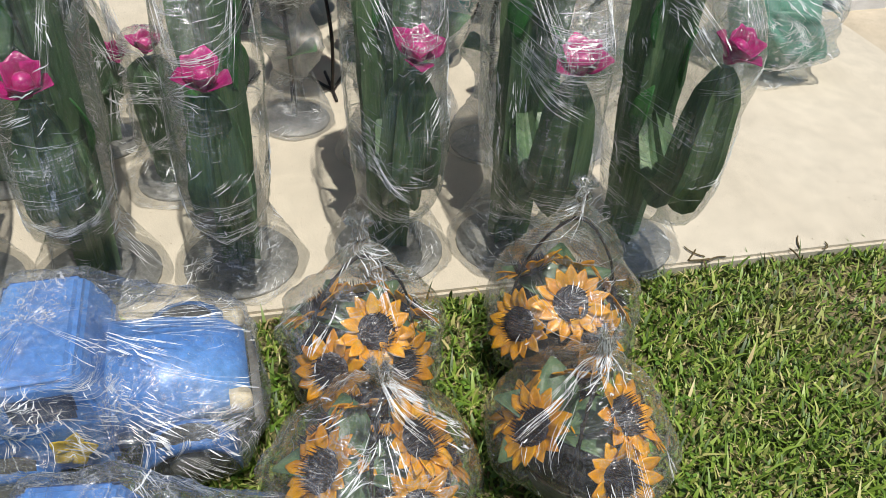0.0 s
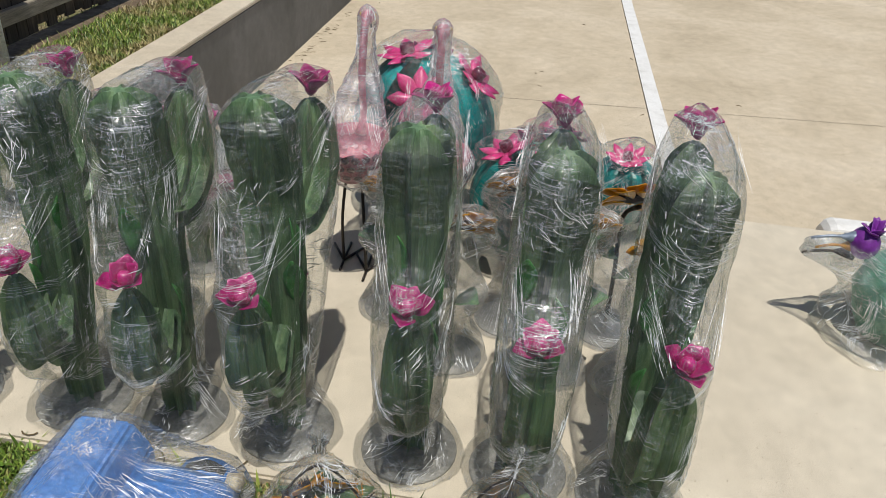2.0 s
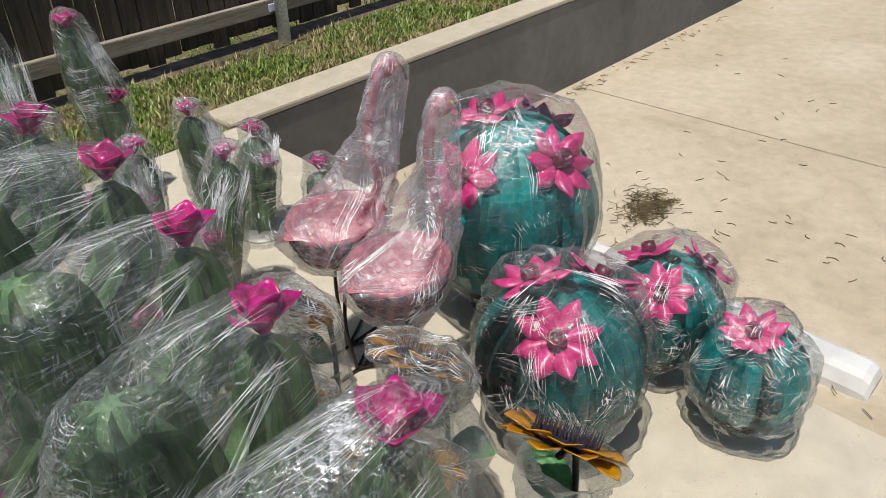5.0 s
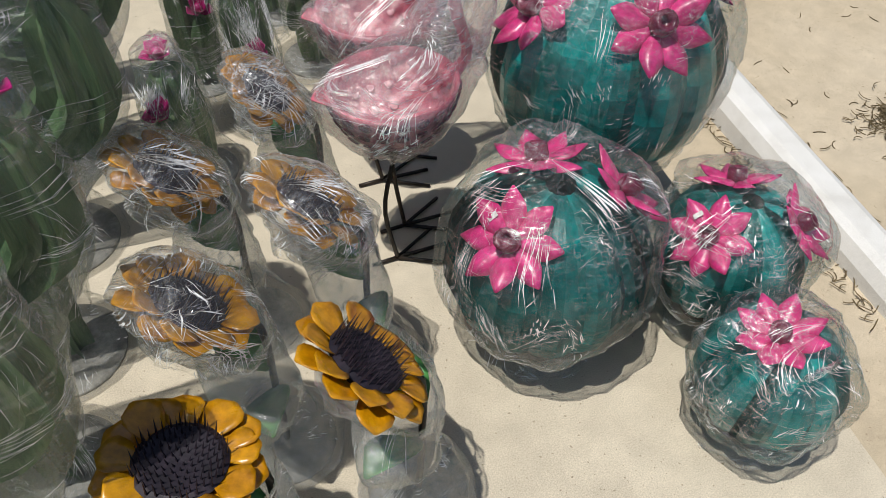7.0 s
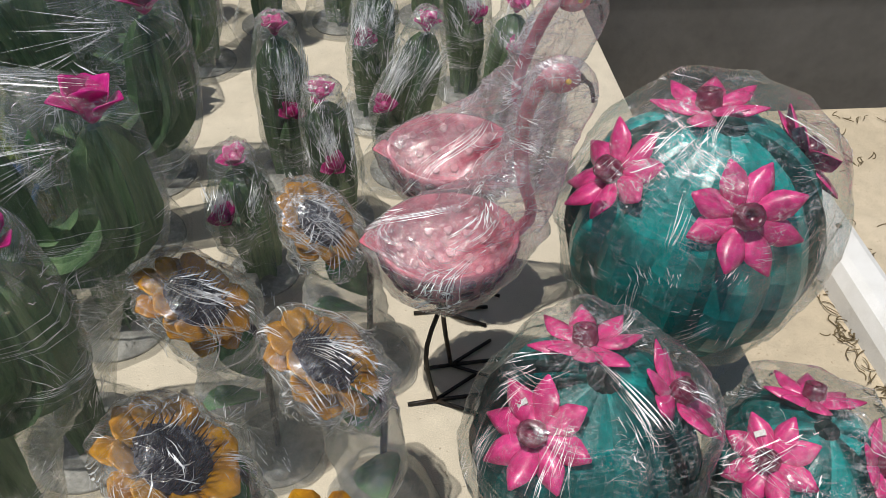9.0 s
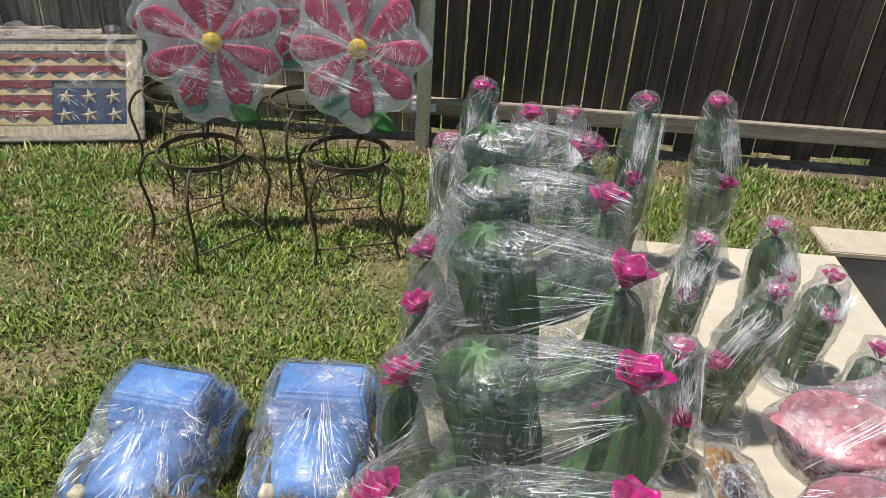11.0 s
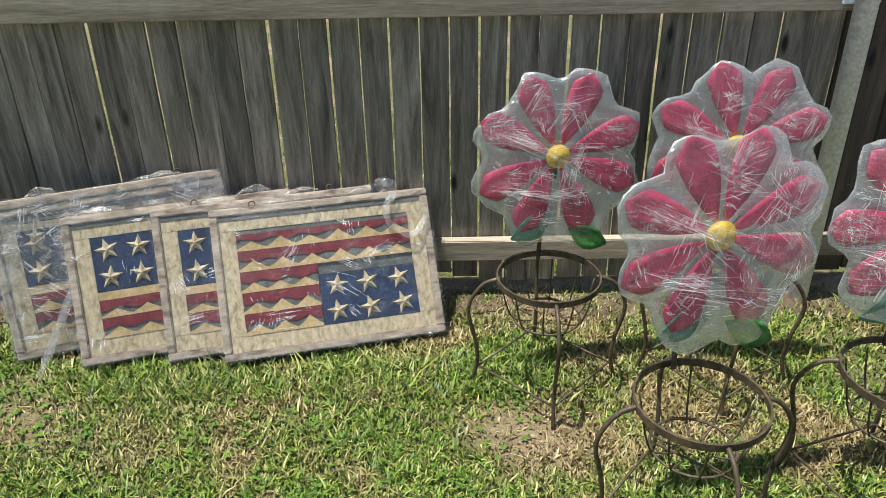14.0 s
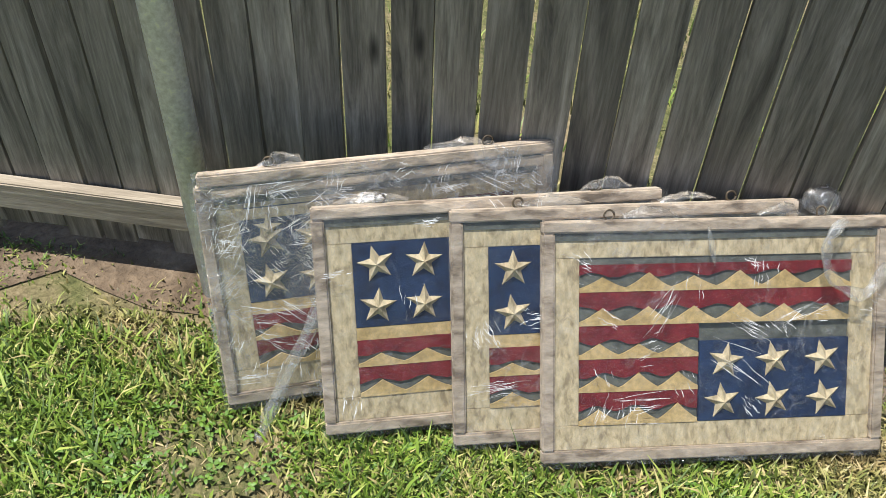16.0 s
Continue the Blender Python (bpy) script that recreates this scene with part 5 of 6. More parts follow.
# ---- flower-backed chairs ----
def flower_chair(x, y, flower, rz, seed, tilt, spin, legs=85):
    rnd = random.Random(seed)
    ob = thing("flower_chair", "rusty iron plant chair with wrapped pink flower back", "plant chair", (x, y, 0.0), rz, "flower-backed chairs")
    R, SZ = 0.128, 0.30
    bm = bmesh.new()
    rings = []
    for k in range(32):
        a = 2 * math.pi * k / 32
        rings.append([((R + dr) * math.cos(a), (R + dr) * math.sin(a), SZ + dz) for dr, dz in ((-0.0025, -0.008), (0.0025, -0.008), (0.0025, 0.008), (-0.0025, 0.008))])
    loft(bm, rings + [rings[0]], False)
    bmesh.ops.remove_doubles(bm, verts=bm.verts, dist=0.0004)
    part("seat_ring", bm, "rust", ob, smooth=False)
    bm = bmesh.new()
    rod(bm, [(0.085 * math.cos(2 * math.pi * k / 24), 0.085 * math.sin(2 * math.pi * k / 24), 0.185) for k in range(25)], 0.003, 6)
    part("basket_ring", bm, "rust", ob)
    first = None
    for k in range(10):
        a = 360 * k / 10
        if first is None:
            first = part("basket_rod", rod(bmesh.new(), [(0.118, 0, SZ - 0.012), (0.105, 0, 0.23), (0.085, 0, 0.186), (0.04, 0, 0.175)], 0.0022, 5, 8), "rust", ob)
        else:
            again(first, ob, pose(0, 0, 0, 0, 0, a))
    leg = None
    for k in range(4):
        if leg is None:
            leg = part("leg", rod(bmesh.new(), [(0.120, 0, SZ), (0.165, 0, SZ - 0.018), (0.200, 0, 0.215), (0.182, 0, 0.12), (0.176, 0, 0.05), (0.192, 0, -0.02)], 0.0052, 8, 18), "rust", ob)
            leg.matrix_basis = pose(0, 0, 0, 0, 0, legs)
        else:
            again(leg, ob, pose(0, 0, 0, 0, 0, legs + 90 * k))
    for k in range(4):
        a, b2 = radians(legs + 90 * k), radians(legs + 90 + 90 * k)
        part("stretcher", rod(bmesh.new(), [(0.174 * math.cos(a), 0.174 * math.sin(a), 0.035), (0.174 * math.cos(b2), 0.174 * math.sin(b2), 0.035)], 0.003, 6), "rust", ob)
    fx, fy, fz = flower[0] - x, flower[1] - y, flower[2]
    c, s = math.cos(radians(-rz)), math.sin(radians(-rz))
    fx, fy = fx * c - fy * s, fx * s + fy * c
    part("stem", rod(bmesh.new(), [(0.0, 0.120, SZ - 0.01), (0.008, 0.135, SZ + 0.08), (fx * 0.6, (fy + 0.135) / 2, fz - 0.14), (fx, fy + 0.012, fz - 0.02)], 0.006, 8, 16), "rust", ob)
    turn = face_to((fx, fy, fz), (0.0, -1.0, tilt), 0)
    bm = bmesh.new()
    lathe(bm, [(0.026, -0.012), (0.030, 0.0), (0.024, 0.010), (0.005, 0.0145)], 20)
    hub = part("flower_centre", bm, "yellow", ob, "yellow domed flower centre")
    hub.matrix_basis = turn
    first = None
    for k in range(8):
        m = pose(0, 0, -0.006, 0, 0, 45 * k + spin + rnd.uniform(-4, 4)) @ pose(0.030, 0, 0, 0, rnd.uniform(-1, 1), 0)
        if first is None:
            first = part("petal", petal(bmesh.new(), 0.180, 0.042, 0.05, 0.03, 0.80, 12, 0.002), "rose", hub, "dull rose petal")
            first.matrix_basis = m
        else:
            again(first, hub, m)
    bm = bmesh.new()
    for k in range(8):
        a = radians(45 * k + spin)
        rod(bm, [(0.03 * math.cos(a), 0.03 * math.sin(a), -0.009), (0.19 * math.cos(a), 0.19 * math.sin(a), -0.004)], 0.0022, 5)
    part("petal_wire", bm, "iron", hub, "dark wire ribs behind the petals")
    o = leaf_at(ob, (0, 0, 0), 0, 0, 0, 0.105, 0.034, mat="leaf", label="bright green metal leaf below the film")
    o.matrix_basis = pose(fx + 0.035, fy - 0.010, fz - 0.190, 90, 0, 0) @ pose(0, 0, 0, 0, 0, -24)
    o = leaf_at(ob, (0, 0, 0), 0, 0, 0, 0.12, 0.034, mat="jade", label="dark green leaf under the film")
    o.matrix_basis = pose(fx - 0.01, fy + 0.004, fz - 0.150, 90, 0, 0) @ pose(0, 0, 0, 0, 0, -150)
    # film round the flower alone: two crumpled sheets joined at the rim
    rg = np.random.RandomState(seed)
    nr, na = 9, 54
    verts, faces = [], []
    for side in (1, -1):
        for i in range(nr + 1):
            u = i / nr
            for k in range(na):
                a = 2 * math.pi * k / na
                lobe = math.cos(8 * (a - radians(spin))) * 0.5 + 0.5
                low = max(0.0, -math.sin(a)) ** 3
                r = u * (0.182 + 0.036 * lobe ** 0.7 + 0.034 * low + 0.006 * math.sin(3 * a + seed) + 0.004 * math.sin(13 * a + 2 * seed) + 0.003 * math.sin(21 * a + seed))
                dz = side * (0.013 * (1 - u ** 5) + 0.003) + rg.normal(0, 0.0022)
                verts.append(tuple(turn @ Vector((r * math.cos(a), r * math.sin(a), dz))))
    half = (nr + 1) * na
    for i in range(nr):
        for k in range(na):
            a, b2 = i * na + k, i * na + (k + 1) % na
            faces.append((a, b2, b2 + na, a + na))
    film = part("plastic_wrap", (verts[:half], faces), "film_heavy", ob, "clear creased plastic over the petals")
    rim = [(nr * na + k, nr * na + (k + 1) % na, half + nr * na + (k + 1) % na, half + nr * na + k) for k in range(na)]
    part("rear_wrap", (verts, [tuple(half + j for j in f) for f in faces] + rim), "film_flower", ob, "milky plastic gathered behind the petals")
    flat_glints(film, turn, 0.19, 0.19, 0.0195, 60, seed, True)
    ends = [[turn @ Vector((rr * math.cos(a), rr * math.sin(a), 0.020)) for rr, a in ((0.19, 2.75), (0.14, 5.9))], [turn @ Vector((rr * math.cos(a), rr * math.sin(a), 0.020)) for rr, a in ((0.18, 3.5), (0.16, 5.4))]]
    drawn_streaks(film, [(a, b, 0.010, 0.022, 46, 1.3) for a, b in ends], seed + 300)
    return ob


flower_chair(-0.965, 0.325, (-0.944, 0.42, 0.583), 6, 180, 0.10, 22)
flower_chair(-0.515, 0.34, (-0.516, 0.415, 0.602), -4, 181, 0.10, 20)
flower_chair(-0.730, -0.155, (-0.702, -0.045, 0.603), 10, 182, 0.12, 24)
flower_chair(-0.290, -0.085, (-0.272, -0.02, 0.608), -6, 183, 0.12, 4, 70)


# ---- flag pictures against the fence ----
def star_mesh(bm, cx, cy, z, r, spin=0.0):
    tip = bm.verts.new((cx, cy, z + r * 0.36))
    ring = [bm.verts.new((cx + (r if k % 2 == 0 else r * 0.42) * math.sin(radians(36 * k + spin)), cy + (r if k % 2 == 0 else r * 0.42) * math.cos(radians(36 * k + spin)), z)) for k in range(10)]
    for k in range(10):
        bm.faces.new((ring[(k + 1) % 10], ring[k], tip))
    bm.faces.new(ring)


def wavy(bm, x0, x1, ya, yb, z, amp, waves, ph, bumpy=0.0):
    """A strip whose lower edge swings in waves."""
    n = 28
    rows = []
    for i in range(n + 1):
        u = i / n
        x = x0 + (x1 - x0) * u
        s = math.sin(u * waves * 2 * math.pi + ph)
        lo = ya + amp * s
        if bumpy:
            lo = ya + bumpy * max(0.0, math.cos((u * waves + ph) * 2 * math.pi)) ** 2
        rows.append((bm.verts.new((x, lo, z)), bm.verts.new((x, yb, z)), bm.verts.new((x, lo, z - 0.003)), bm.verts.new((x, yb, z - 0.003))))
    for a, b2 in zip(rows, rows[1:]):
        bm.faces.new((a[0], b2[0], b2[1], a[1]))
        bm.faces.new((a[2], a[3], b2[3], b2[2]))
        bm.faces.new((a[0], a[2], b2[2], b2[0]))
        bm.faces.new((a[1], b2[1], b2[3], a[3]))


def hills(bm, x0, x1, y, low, high, z, waves, rnd):
    """A strip whose upper edge rises in pointed hills."""
    n = waves * 10
    tops = [rnd.uniform(0.6, 1.0) * (rnd.random() > 0.12) for _ in range(waves + 1)]
    rows = []
    for i in range(n + 1):
        u = i / n * waves
        k = int(u)
        q = abs(2 * (u - k) - 1)
        up = low + (high - low) * tops[k] * (1 - q) ** 1.25
        x = x0 + (x1 - x0) * i / n
        rows.append([bm.verts.new((x, yy, zz)) for yy, zz in ((y, z), (y + up, z), (y, z - 0.003), (y + up, z - 0.003))])
    for a, b2 in zip(rows, rows[1:]):
        bm.faces.new((a[0], b2[0], b2[1], a[1]))
        bm.faces.new((a[2], a[3], b2[3], b2[2]))
        bm.faces.new((a[0], a[2], b2[2], b2[0]))
        bm.faces.new((a[1], b2[1], b2[3], a[3]))


def flag_picture(bl, rz, lean, up, seed, turned, label, cloudy=False):
    """bl: the lower left corner; lean, up: how far the top stands back and up."""
    rnd = random.Random(seed)
    W, H = 0.624, math.hypot(lean, up)
    ob = new("flag_picture")
    tip = math.degrees(math.atan2(up, lean))
    ob.matrix_basis = pose(*bl, 0, 0, rz) @ pose(0, 0, 0, tip, 0, 0)
    tagged(ob, label, "picture", "flag pictures")
    bw, mw = 0.022, 0.044
    for x0, x1, y0, y1 in ((0, W, 0, bw), (0, W, H - bw, H), (0, bw, bw, H - bw), (W - bw, W, bw, H - bw)):
        part("frame_bar", box(bmesh.new(), x0, x1, y0, y1, -0.016, 0.010, 0.003), "moulding", ob, "greyed worn wooden moulding", smooth=False)
    x0, x1, y0, y1 = bw, W - bw, bw, H - bw
    part("backing", box(bmesh.new(), x0, x1, y0, y1, -0.015, -0.004), "olive", ob, "grey-olive backing", smooth=False)
    for a in ((x0, x1, y0, y0 + mw), (x0, x1, y1 - mw, y1), (x0, x0 + mw, y0 + mw, y1 - mw), (x1 - mw, x1, y0 + mw, y1 - mw)):
        part("border_board", box(bmesh.new(), *a, -0.004, 0.002, 0.001), "cream", ob, "chipped cream border", smooth=False)
    x0, x1, y0, y1 = x0 + mw, x1 - mw, y0 + mw, y1 - mw
    w, h = x1 - x0, y1 - y0
    if turned:
        cx0, cx1, cy0, cy1 = x0 + w * 0.44, x1, y0, y0 + h * 0.49
        cols, rows = 3, 2
    else:
        cx0, cx1, cy0, cy1 = x0, x0 + w * 0.50, y0 + h * 0.46, y1
        cols, rows = 3, 2
    part("canton", box(bmesh.new(), cx0, cx1, cy0, cy1, -0.004, 0.003, 0.0008), "navy", ob, "streaked navy-blue field", smooth=False)
    for i in range(cols):
        for j in range(rows):
            bm = bmesh.new()
            star_mesh(bm, 0, 0, 0, 0.034)
            st = part("star", bm, "cream", ob, "raised cream star", smooth=False)
            st.matrix_basis = pose(cx0 + (cx1 - cx0) * (i + 0.5) / cols + rnd.uniform(-.003, .003), cy0 + (cy1 - cy0) * (j + 0.5) / rows, 0.0035, 0, 0, rnd.uniform(-14, 14))
    if not turned:
        bm = bmesh.new()
        wavy(bm, x0, cx1, cy0 - 0.026, cy0 - 0.001, 0.0028, 0.003, 2, 0.7)
        part("gold_stripe", bm, "gold", ob, "honey-cream stripe under the navy field", smooth=False)
    n = 5
    for k in range(n):
        ya, yb = y1 - h * (k + 1) / n, y1 - h * k / n
        if turned:
            sx0, sx1 = x0, (x1 if k < 3 and ya + 0.004 > cy1 - h * 0.04 else cx0 - 0.002)
        else:
            sx0, sx1 = (cx1 + 0.002 if ya > cy0 - h * 0.06 else x0), x1
        hi = min(yb, cy0 - 0.026) if (not turned and sx0 == x0) else yb
        if hi - ya < 0.012:
            continue
        dy = hi - ya
        waves = max(2, round((sx1 - sx0) / 0.085))
        bm = bmesh.new()
        wavy(bm, sx0, sx1, ya, hi, -0.0005, 0, waves, 0)
        part("shade_stripe", bm, "olive", ob, "grey-olive stripe", smooth=False)
        bm = bmesh.new()
        hills(bm, sx0, sx1, ya, dy * 0.12, dy * 0.62, 0.0040, waves, rnd)
        part("gold_stripe", bm, "gold", ob, "honey-cream stripe with pointed hills", smooth=False)
        bm = bmesh.new()
        wavy(bm, sx0, sx1, ya + dy * 0.50, hi + dy * (0.05 if k else -0.20), 0.0030, dy * 0.085, waves, k * 1.3)
        part("red_stripe", bm, "red", ob, "barn-red wavy stripe", smooth=False)
    # thin olive strip stands in for the shadow of the top moulding
    part("top_fillet", box(bmesh.new(), bw, W - bw, H - bw - 0.013, H - bw, 0.0025, 0.0045), "olive", ob, "grey-olive strip painted as the shadow under the moulding", smooth=False)
    for xx in (0.12, W - 0.12):
        bm = bmesh.new()
        rod(bm, [(xx + 0.009 * math.cos(2 * math.pi * k / 12), H + 0.008 + 0.009 * math.sin(2 * math.pi * k / 12), -0.006) for k in range(13)], 0.002, 6)
        part("hanging_ring", bm, "rust", ob, "small rusty hanging ring")
    rg = np.random.RandomState(seed)
    nx, ny = 30, 20
    verts, faces = [], []
    for j in range(ny + 1):
        for i in range(nx + 1):
            u, v = i / nx, j / ny
            verts.append((-0.006 + (W + 0.012) * u, -0.004 + (H + 0.010) * v + (0.004 * rg.normal() if j == ny else 0), 0.0145 + abs(rg.normal(0, 0.0022)) + 0.003 * math.sin(u * 21 + v * 6)))
    for j in range(ny):
        for i in range(nx):
            a = j * (nx + 1) + i
            faces.append((a, a + 1, a + nx + 2, a + nx + 1))
    film = part("plastic_wrap", (verts, faces), "film_heavy" if cloudy else "film_sheet", ob, "creased clear plastic over the front")
    flat_glints(film, Matrix(), W, H, 0.0225, 60 if cloudy else 20, seed)
    if cloudy:
        bm = bmesh.new()
        rings = []
        for i, (q, sx, tx) in enumerate(frames_along(glide([(0.20, H * 0.52, 0.028), (0.165, H * 0.36, 0.036), (0.10, H * 0.10, 0.045), (0.06, -0.03, 0.055), (0.045, -0.05, 0.07)], 22))):
            w = 0.006 + 0.007 * abs(math.sin(i * 0.55 + seed))
            rings.append([q + sx * w * math.cos(a) + tx * w * 0.35 * math.sin(a) for a in (2 * math.pi * j / 8 for j in range(8))])
        part("plastic_tail", loft(bm, rings), "film_heavy", ob, "twisted loose tail of film")
    if turned:
        bm = bmesh.new()
        rings = []
        for i, (q, sx, tx) in enumerate(frames_along(glide([(W - 0.01, H * 0.80, 0.02), (W - 0.06, H * 0.68, 0.03), (W - 0.12, H * 0.76, 0.03), (W - 0.125, H * 0.90, 0.026), (W - 0.09, H * 0.985, 0.02)], 24))):
            w = 0.007 + 0.006 * abs(math.sin(i * 0.7))
            rings.append([q + sx * w * math.cos(a) + tx * w * 0.5 * math.sin(a) for a in (2 * math.pi * j / 8 for j in range(8))])
        part("plastic_tail", loft(bm, rings), "film_heavy", ob, "bunched film round the upper corner")
        part("film_tear", petal(bmesh.new(), 0.07, 0.006, 0.4, 0.05, 0.5), "film_heavy", ob, "thin pinched seam in the film").matrix_basis = pose(W * 0.46, H * 0.97, 0.018, 0, 0, -80)
        bm = bmesh.new()
        loft(bm, [[(W * 0.82 + rr * math.cos(a), H + 0.028 + rr * 0.8 * math.sin(a), -0.02 + zz) for a in (2 * math.pi * j / 14 for j in range(14))] for rr, zz in ((0.012, -0.012), (0.034, -0.006), (0.036, 0.004), (0.016, 0.014))])
        part("plastic_tuft", bm, "film_heavy", ob, "puffed pocket of film above the edge")
    for k in range(2):
        bm = bmesh.new()
        c = Vector((W * (0.25 + 0.5 * k + rnd.uniform(-0.12, 0.12)), H + 0.004, -0.004))
        wide, tall = rnd.uniform(0.035, 0.07), rnd.uniform(0.010, 0.024)
        rings = []
        for i in range(5):
            u = i / 4
            rr = wide * (1 - u) ** 0.7 + 0.003
            rings.append([c + Vector((rr * math.cos(a) + 0.012 * u * math.sin(k * 5 + u * 4), tall * u + 0.004 * rnd.uniform(-1, 1), (0.004 + 0.10 * rr) * math.sin(a))) for a in (2 * math.pi * q / 16 for q in range(16))])
        loft(bm, rings, False)
        part("plastic_tuft", bm, "film_heavy", ob, "bunched plastic at the upper edge")
    return ob


flag_picture((-2.420, 0.452, 0.0), 22, 0.115, 0.415, 194, False, "cream-framed wooden flag picture behind another, wrapped in plastic", True)
flag_picture((-2.415, 0.418, 0.0), 22, 0.145, 0.392, 193, False, "cream-framed wooden flag picture under cloudy plastic", True)
flag_picture((-2.220, 0.385, 0.0), 17, 0.200, 0.362, 192, False, "wooden flag picture with cream stars on navy, leaning in a row")
flag_picture((-1.990, 0.404, 0.0), 14.5, 0.220, 0.362, 191, False, "wooden flag picture with worn frame, mostly hidden in a row")
flag_picture((-1.832, 0.393, 0.0), 13, 0.247, 0.350, 190, True, "wooden flag picture with six stars at its lower corner")


# ---- dead stalks on the driveway ----
def stalk_heap(name, label, spots, seed, level=None):
    rnd = random.Random(seed)
    bm = bmesh.new()
    for (x, y, sx, sy, n) in spots:
        for _ in range(n):
            px, py = rnd.gauss(x, sx), rnd.gauss(y, sy)
            if level is None and (px < 1.4 or py > 0.05):
                continue
            z = (driveway_z(py) + 0.004 if level is None else level) + rnd.uniform(0, 0.012) * (n > 60)
            a, cur = rnd.uniform(0, 6.3), rnd.uniform(-1.2, 1.2)
            p, pts = Vector((px, py, z)), []
            for i in range(5):
                pts.append(p.copy())
                a += cur * 0.5
                p = p + Vector((math.cos(a), math.sin(a), 0)) * rnd.uniform(0.006, 0.014)
            rod(bm, pts, 0.0016, 4)
    ob = part(name, bm, "twig", None, smooth=False)
    return tagged(ob, label, "debris", kind="stuff")


stalk_heap("dead_stalks", "dark curled dead stalks scattered on the driveway",
           [(2.60, -1.03, 0.075, 0.045, 330), (2.66, -0.98, 0.05, 0.05, 90), (2.25, -0.26, 0.09, 0.02, 60), (3.2, -0.02, 1.3, 0.02, 150), (1.955, -1.1, 0.014, 0.45, 170), (2.18, -1.2, 0.02, 0.5, 70), (2.6, -1.1, 0.35, 0.5, 60), (3.5, -1.6, 1.2, 0.8, 40)], 200)

stalk_heap("dead_stalks", "curled brown dead runners along the slab edge",
           [(0.004, -2.08, 0.008, 0.03, 5), (0.004, -2.28, 0.008, 0.02, 3), (0.006, -0.9, 0.010, 0.25, 8), (0.006, -0.45, 0.010, 0.1, 5)], 202, 0.0035)


# ---- grass ----
def grass_field(name, label, areas, seed, mat, flat=1.0):
    rg = np.random.RandomState(seed)
    V, F, total = [], [], 0
    for x0, x1, y0, y1, count, hgt in areas:
        xy = np.stack([rg.uniform(x0, x1, count), rg.uniform(y0, y1, count)], 1)
        bare = np.sin(xy[:, 0] * 5.1 + 1.3 * np.sin(xy[:, 1] * 4.3)) * np.sin(xy[:, 1] * 6.3 + 0.7 + np.sin(xy[:, 0] * 3.1))
        clump = np.sin(xy[:, 0] * 31 + 2 * np.sin(xy[:, 1] * 17)) * np.sin(xy[:, 1] * 37 + 2 * np.sin(xy[:, 0] * 23))
        bare = np.maximum(bare - 0.6 * np.clip(-1.0 - xy[:, 1], 0, 1), 0.12 + 0.38 * np.clip(clump, 0, 1))
        keep = rg.uniform(0, 1, count) > np.clip(bare - 0.10, 0, 0.8) * 1.15
        keep |= flat > 1.5
        xy = xy[keep]
        n = len(xy)
        h = hgt * rg.lognormal(0, 0.40, n) * np.where(bare[keep] > 0.1, 0.75, 1.0)
        a, bend = rg.uniform(0, 2 * np.pi, n), rg.uniform(0.2, 1.15, n) * flat
        w = rg.uniform(0.0011, 0.0036, n) * (0.45 if flat > 1.5 else 1.0)
        d = np.stack([np.cos(a), np.sin(a)], 1)
        s = np.stack([-np.sin(a), np.cos(a)], 1)
        rows = []
        for u, wk in ((0.0, 1.0), (0.55, 0.85), (1.0, 0.08)):
            c = xy + d * (h * bend * u ** 1.6)[:, None]
            z = LAWN_Z + h * u * (1 - 0.25 * u * np.minimum(bend, 1.4)) / flat
            for sg in (-1, 1):
                p = c + s * (sg * w * wk)[:, None]
                rows.append(np.column_stack([p, z]))
        V.append(np.stack(rows, 1).reshape(-1, 3))
        i = total + np.arange(n)[:, None] * 6
        F.append(np.concatenate([i + np.array([[0, 1, 3, 2]]), i + np.array([[2, 3, 5, 4]])], 0))
        total += n * 6
    V, F = np.vstack(V), np.vstack(F)
    me = bpy.data.meshes.new(name)
    me.vertices.add(len(V))
    me.vertices.foreach_set("co", V.ravel())
    me.loops.add(len(F) * 4)
    me.loops.foreach_set("vertex_index", F.ravel().astype(np.int32))
    me.polygons.add(len(F))
    me.polygons.foreach_set("loop_start", np.arange(0, len(F) * 4, 4, dtype=np.int32))
    me.update(calc_edges=True)
    me.materials.append(M[mat])
    return tagged(new(name, me), label, "grass", kind="stuff")


grass_field("grass", "short green and straw-coloured lawn grass",
            [(-3.4, -0.004, -0.95, 0.50, 100000, 0.0185), (-3.5, -0.004, 0.48, 0.62, 13000, 0.016), (-0.03, 0.010, -3.1, 0.05, 3000, 0.015), (-3.5, -0.0, 0.58, 0.80, 13000, 0.017), (-3.0, -0.2, -0.35, 0.56, 80000, 0.019), (0.0, 1.36, 0.045, 0.74, 26000, 0.026),
             (1.36, 4.5, 0.24, 0.70, 30000, 0.028), (4.5, 9.0, 0.24, 0.70, 14000, 0.030), (-3.0, 5.0, 0.85, 2.6, 16000, 0.06), (-6.5, -3.4, -5.0, 0.6, 50000, 0.030), (-3.4, -1.4, -5.0, -2.2, 26000, 0.030), (-1.4, -0.004, -5.5, -3.3, 26000, 0.026)], 210, "grass")

# the tall patch left of x=-2.38 stands in for shade on the lawn
grass_field("lush_grass", "dense green lawn grass beside the slab, taller at left to imitate shade",
            [(-3.4, -0.004, -2.2, -0.9, 75000, 0.0195), (-1.4, -0.004, -3.3, -0.6, 85000, 0.021), (-3.4, -2.38, -0.6, 0.56, 26000, 0.034), (-2.5, -1.0, 0.25, 0.42, 9000, 0.026)], 212, "lush")

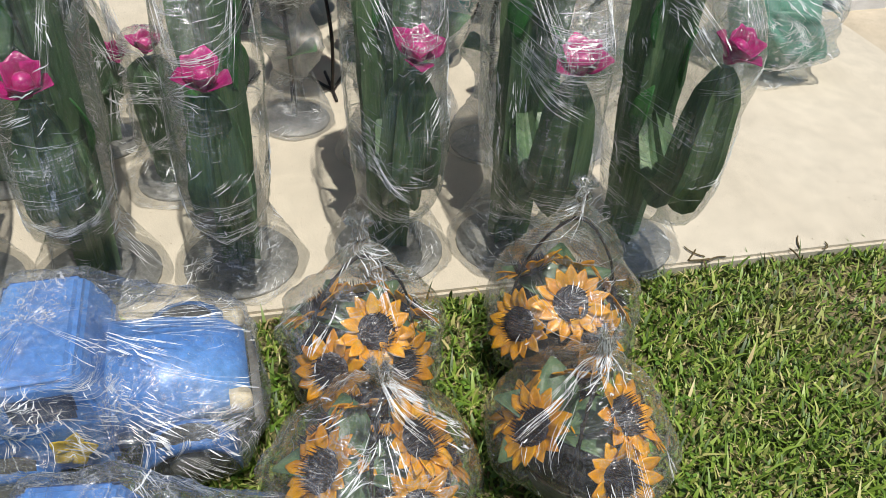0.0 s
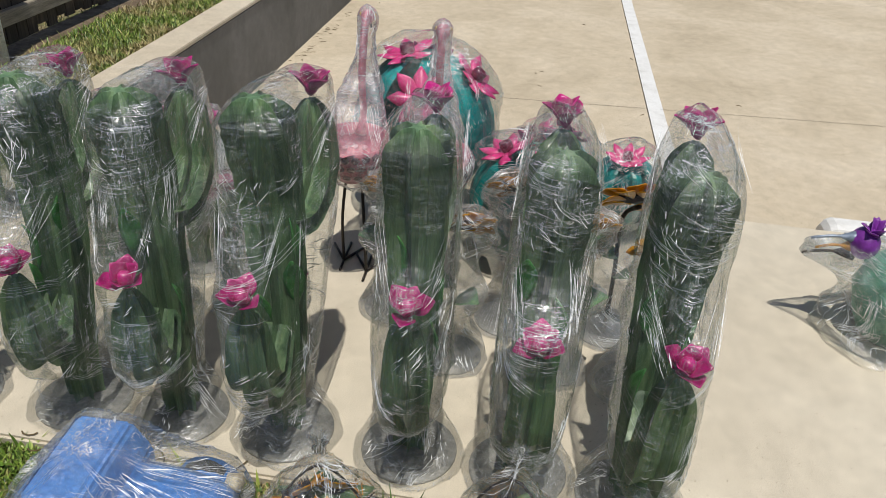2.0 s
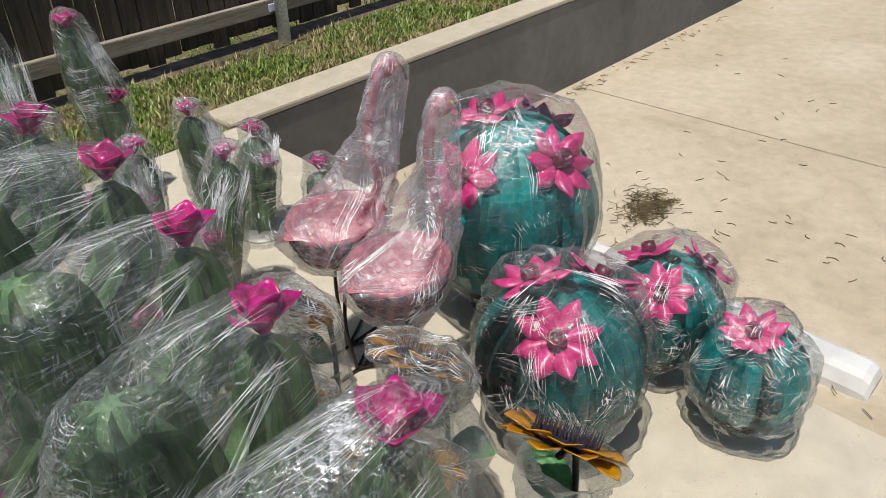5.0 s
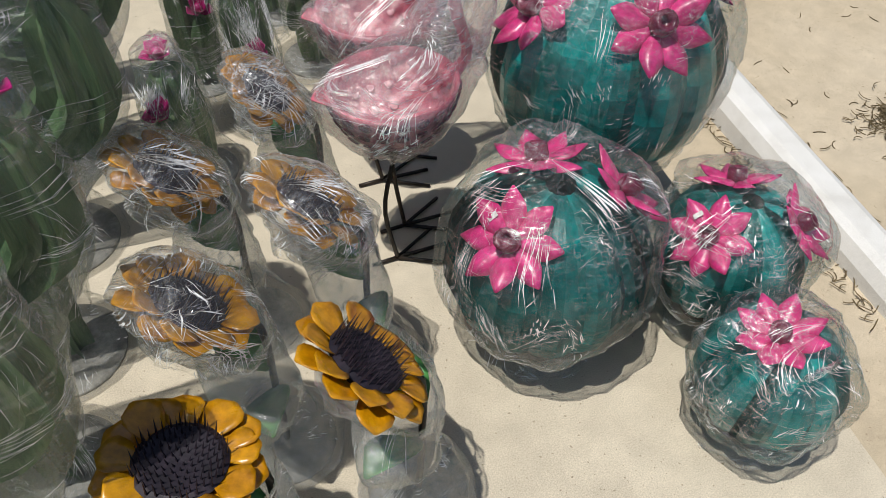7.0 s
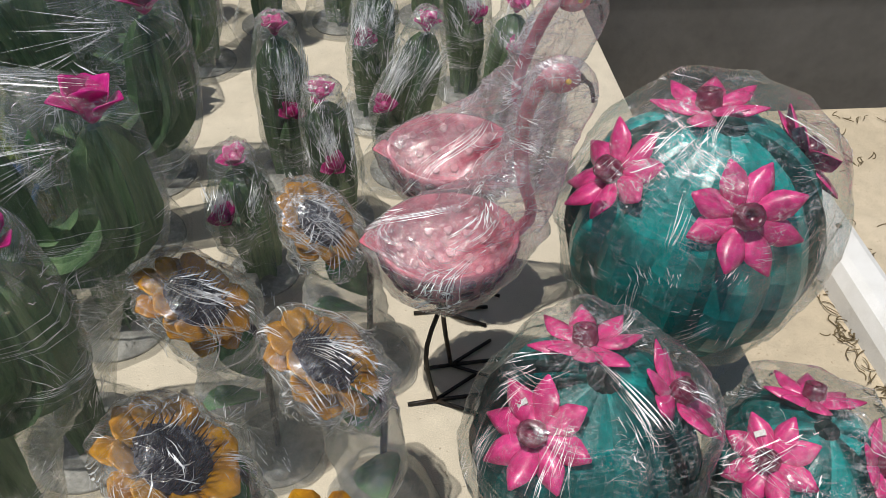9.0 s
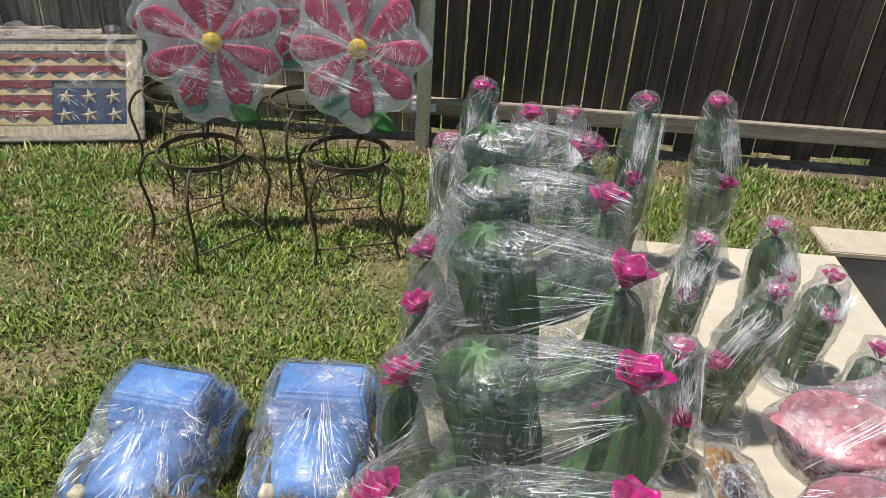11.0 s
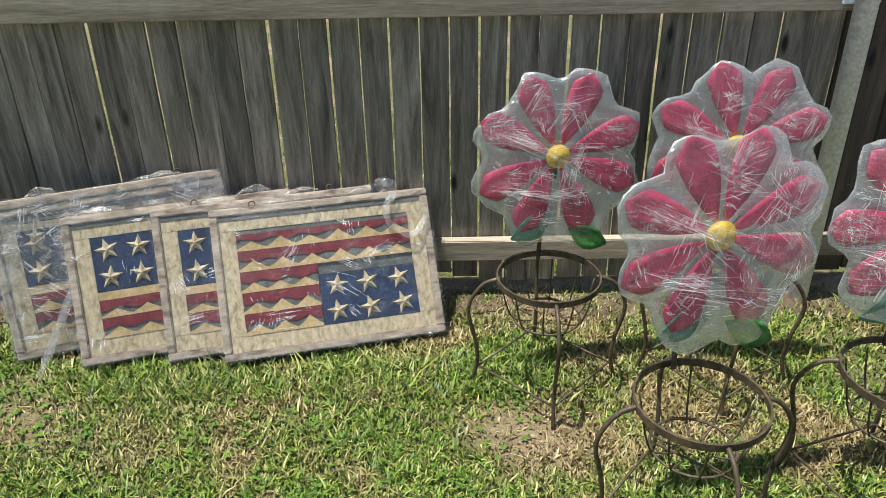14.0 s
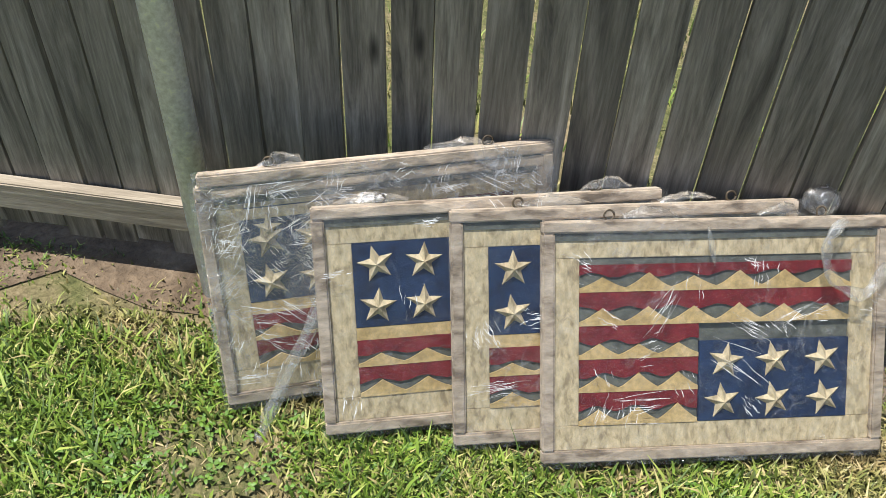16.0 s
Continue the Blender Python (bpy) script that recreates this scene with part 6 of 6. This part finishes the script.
grass_field("dry_thatch", "straw-coloured dead blades lying in the lawn",
            [(-3.4, -0.004, -2.2, 0.60, 26000, 0.016), (-1.4, -0.004, -3.3, -0.6, 8000, 0.016), (0.0, 4.5, 0.24, 0.72, 9000, 0.018)], 214, "thatch", 2.0)


def weed_patches(name, label, areas, seed):
    """Low rosettes of small broad leaves, crowded in patches."""
    rg = np.random.RandomState(seed)
    V, F = [], []
    for x0, x1, y0, y1, patches, per, size in areas:
        for _ in range(patches):
            px, py, pr = rg.uniform(x0, x1), rg.uniform(y0, y1), rg.uniform(0.03, 0.11)
            for _ in range(int(per * rg.uniform(0.4, 1.4))):
                cx, cy = px + rg.normal(0, pr), py + rg.normal(0, pr)
                if not (x0 <= cx <= x1 and y0 <= cy <= y1):
                    continue
                h, turn = rg.uniform(0.004, 0.016), rg.uniform(0, 6.28)
                for k in range(rg.randint(3, 6)):
                    a = turn + k * 1.6 + rg.normal(0, 0.3)
                    ln, wd, up = size * rg.uniform(0.6, 1.3), size * rg.uniform(0.20, 0.34), rg.uniform(-0.1, 0.6)
                    d, sd = np.array((math.cos(a), math.sin(a))), np.array((-math.sin(a), math.cos(a)))
                    o = len(V)
                    for u, w, dz in ((0.05, 0.2, 0.0), (0.5, 1.0, 0.30), (0.85, 0.75, 0.30), (1.0, 0.1, 0.2)):
                        for sg in (-1, 1):
                            q = np.array((cx, cy)) + d * ln * u + sd * wd * w * sg
                            V.append((q[0], q[1], LAWN_Z + h + ln * up * dz + (0.12 * wd * w)))
                    F += [(o, o + 1, o + 3, o + 2), (o + 2, o + 3, o + 5, o + 4), (o + 4, o + 5, o + 7, o + 6)]
    ob = part(name, (V, F), "grass", None)
    ob.data.materials[0] = M["weed"]
    return tagged(ob, label, "weeds", kind="stuff")


# the third area crowds leaves at far left to imitate the shade there
weed_patches("lawn_weeds", "small broad-leaved green weeds among the grass",
             [(-3.3, -0.03, -1.9, 0.50, 170, 9, 0.011), (-3.3, -1.0, -0.2, 0.45, 60, 12, 0.012), (-3.3, -2.35, -0.3, 0.50, 60, 16, 0.013), (-1.3, -0.03, -3.0, -0.7, 30, 6, 0.011), (0.0, 3.5, 0.26, 0.62, 40, 9, 0.012)], 216)
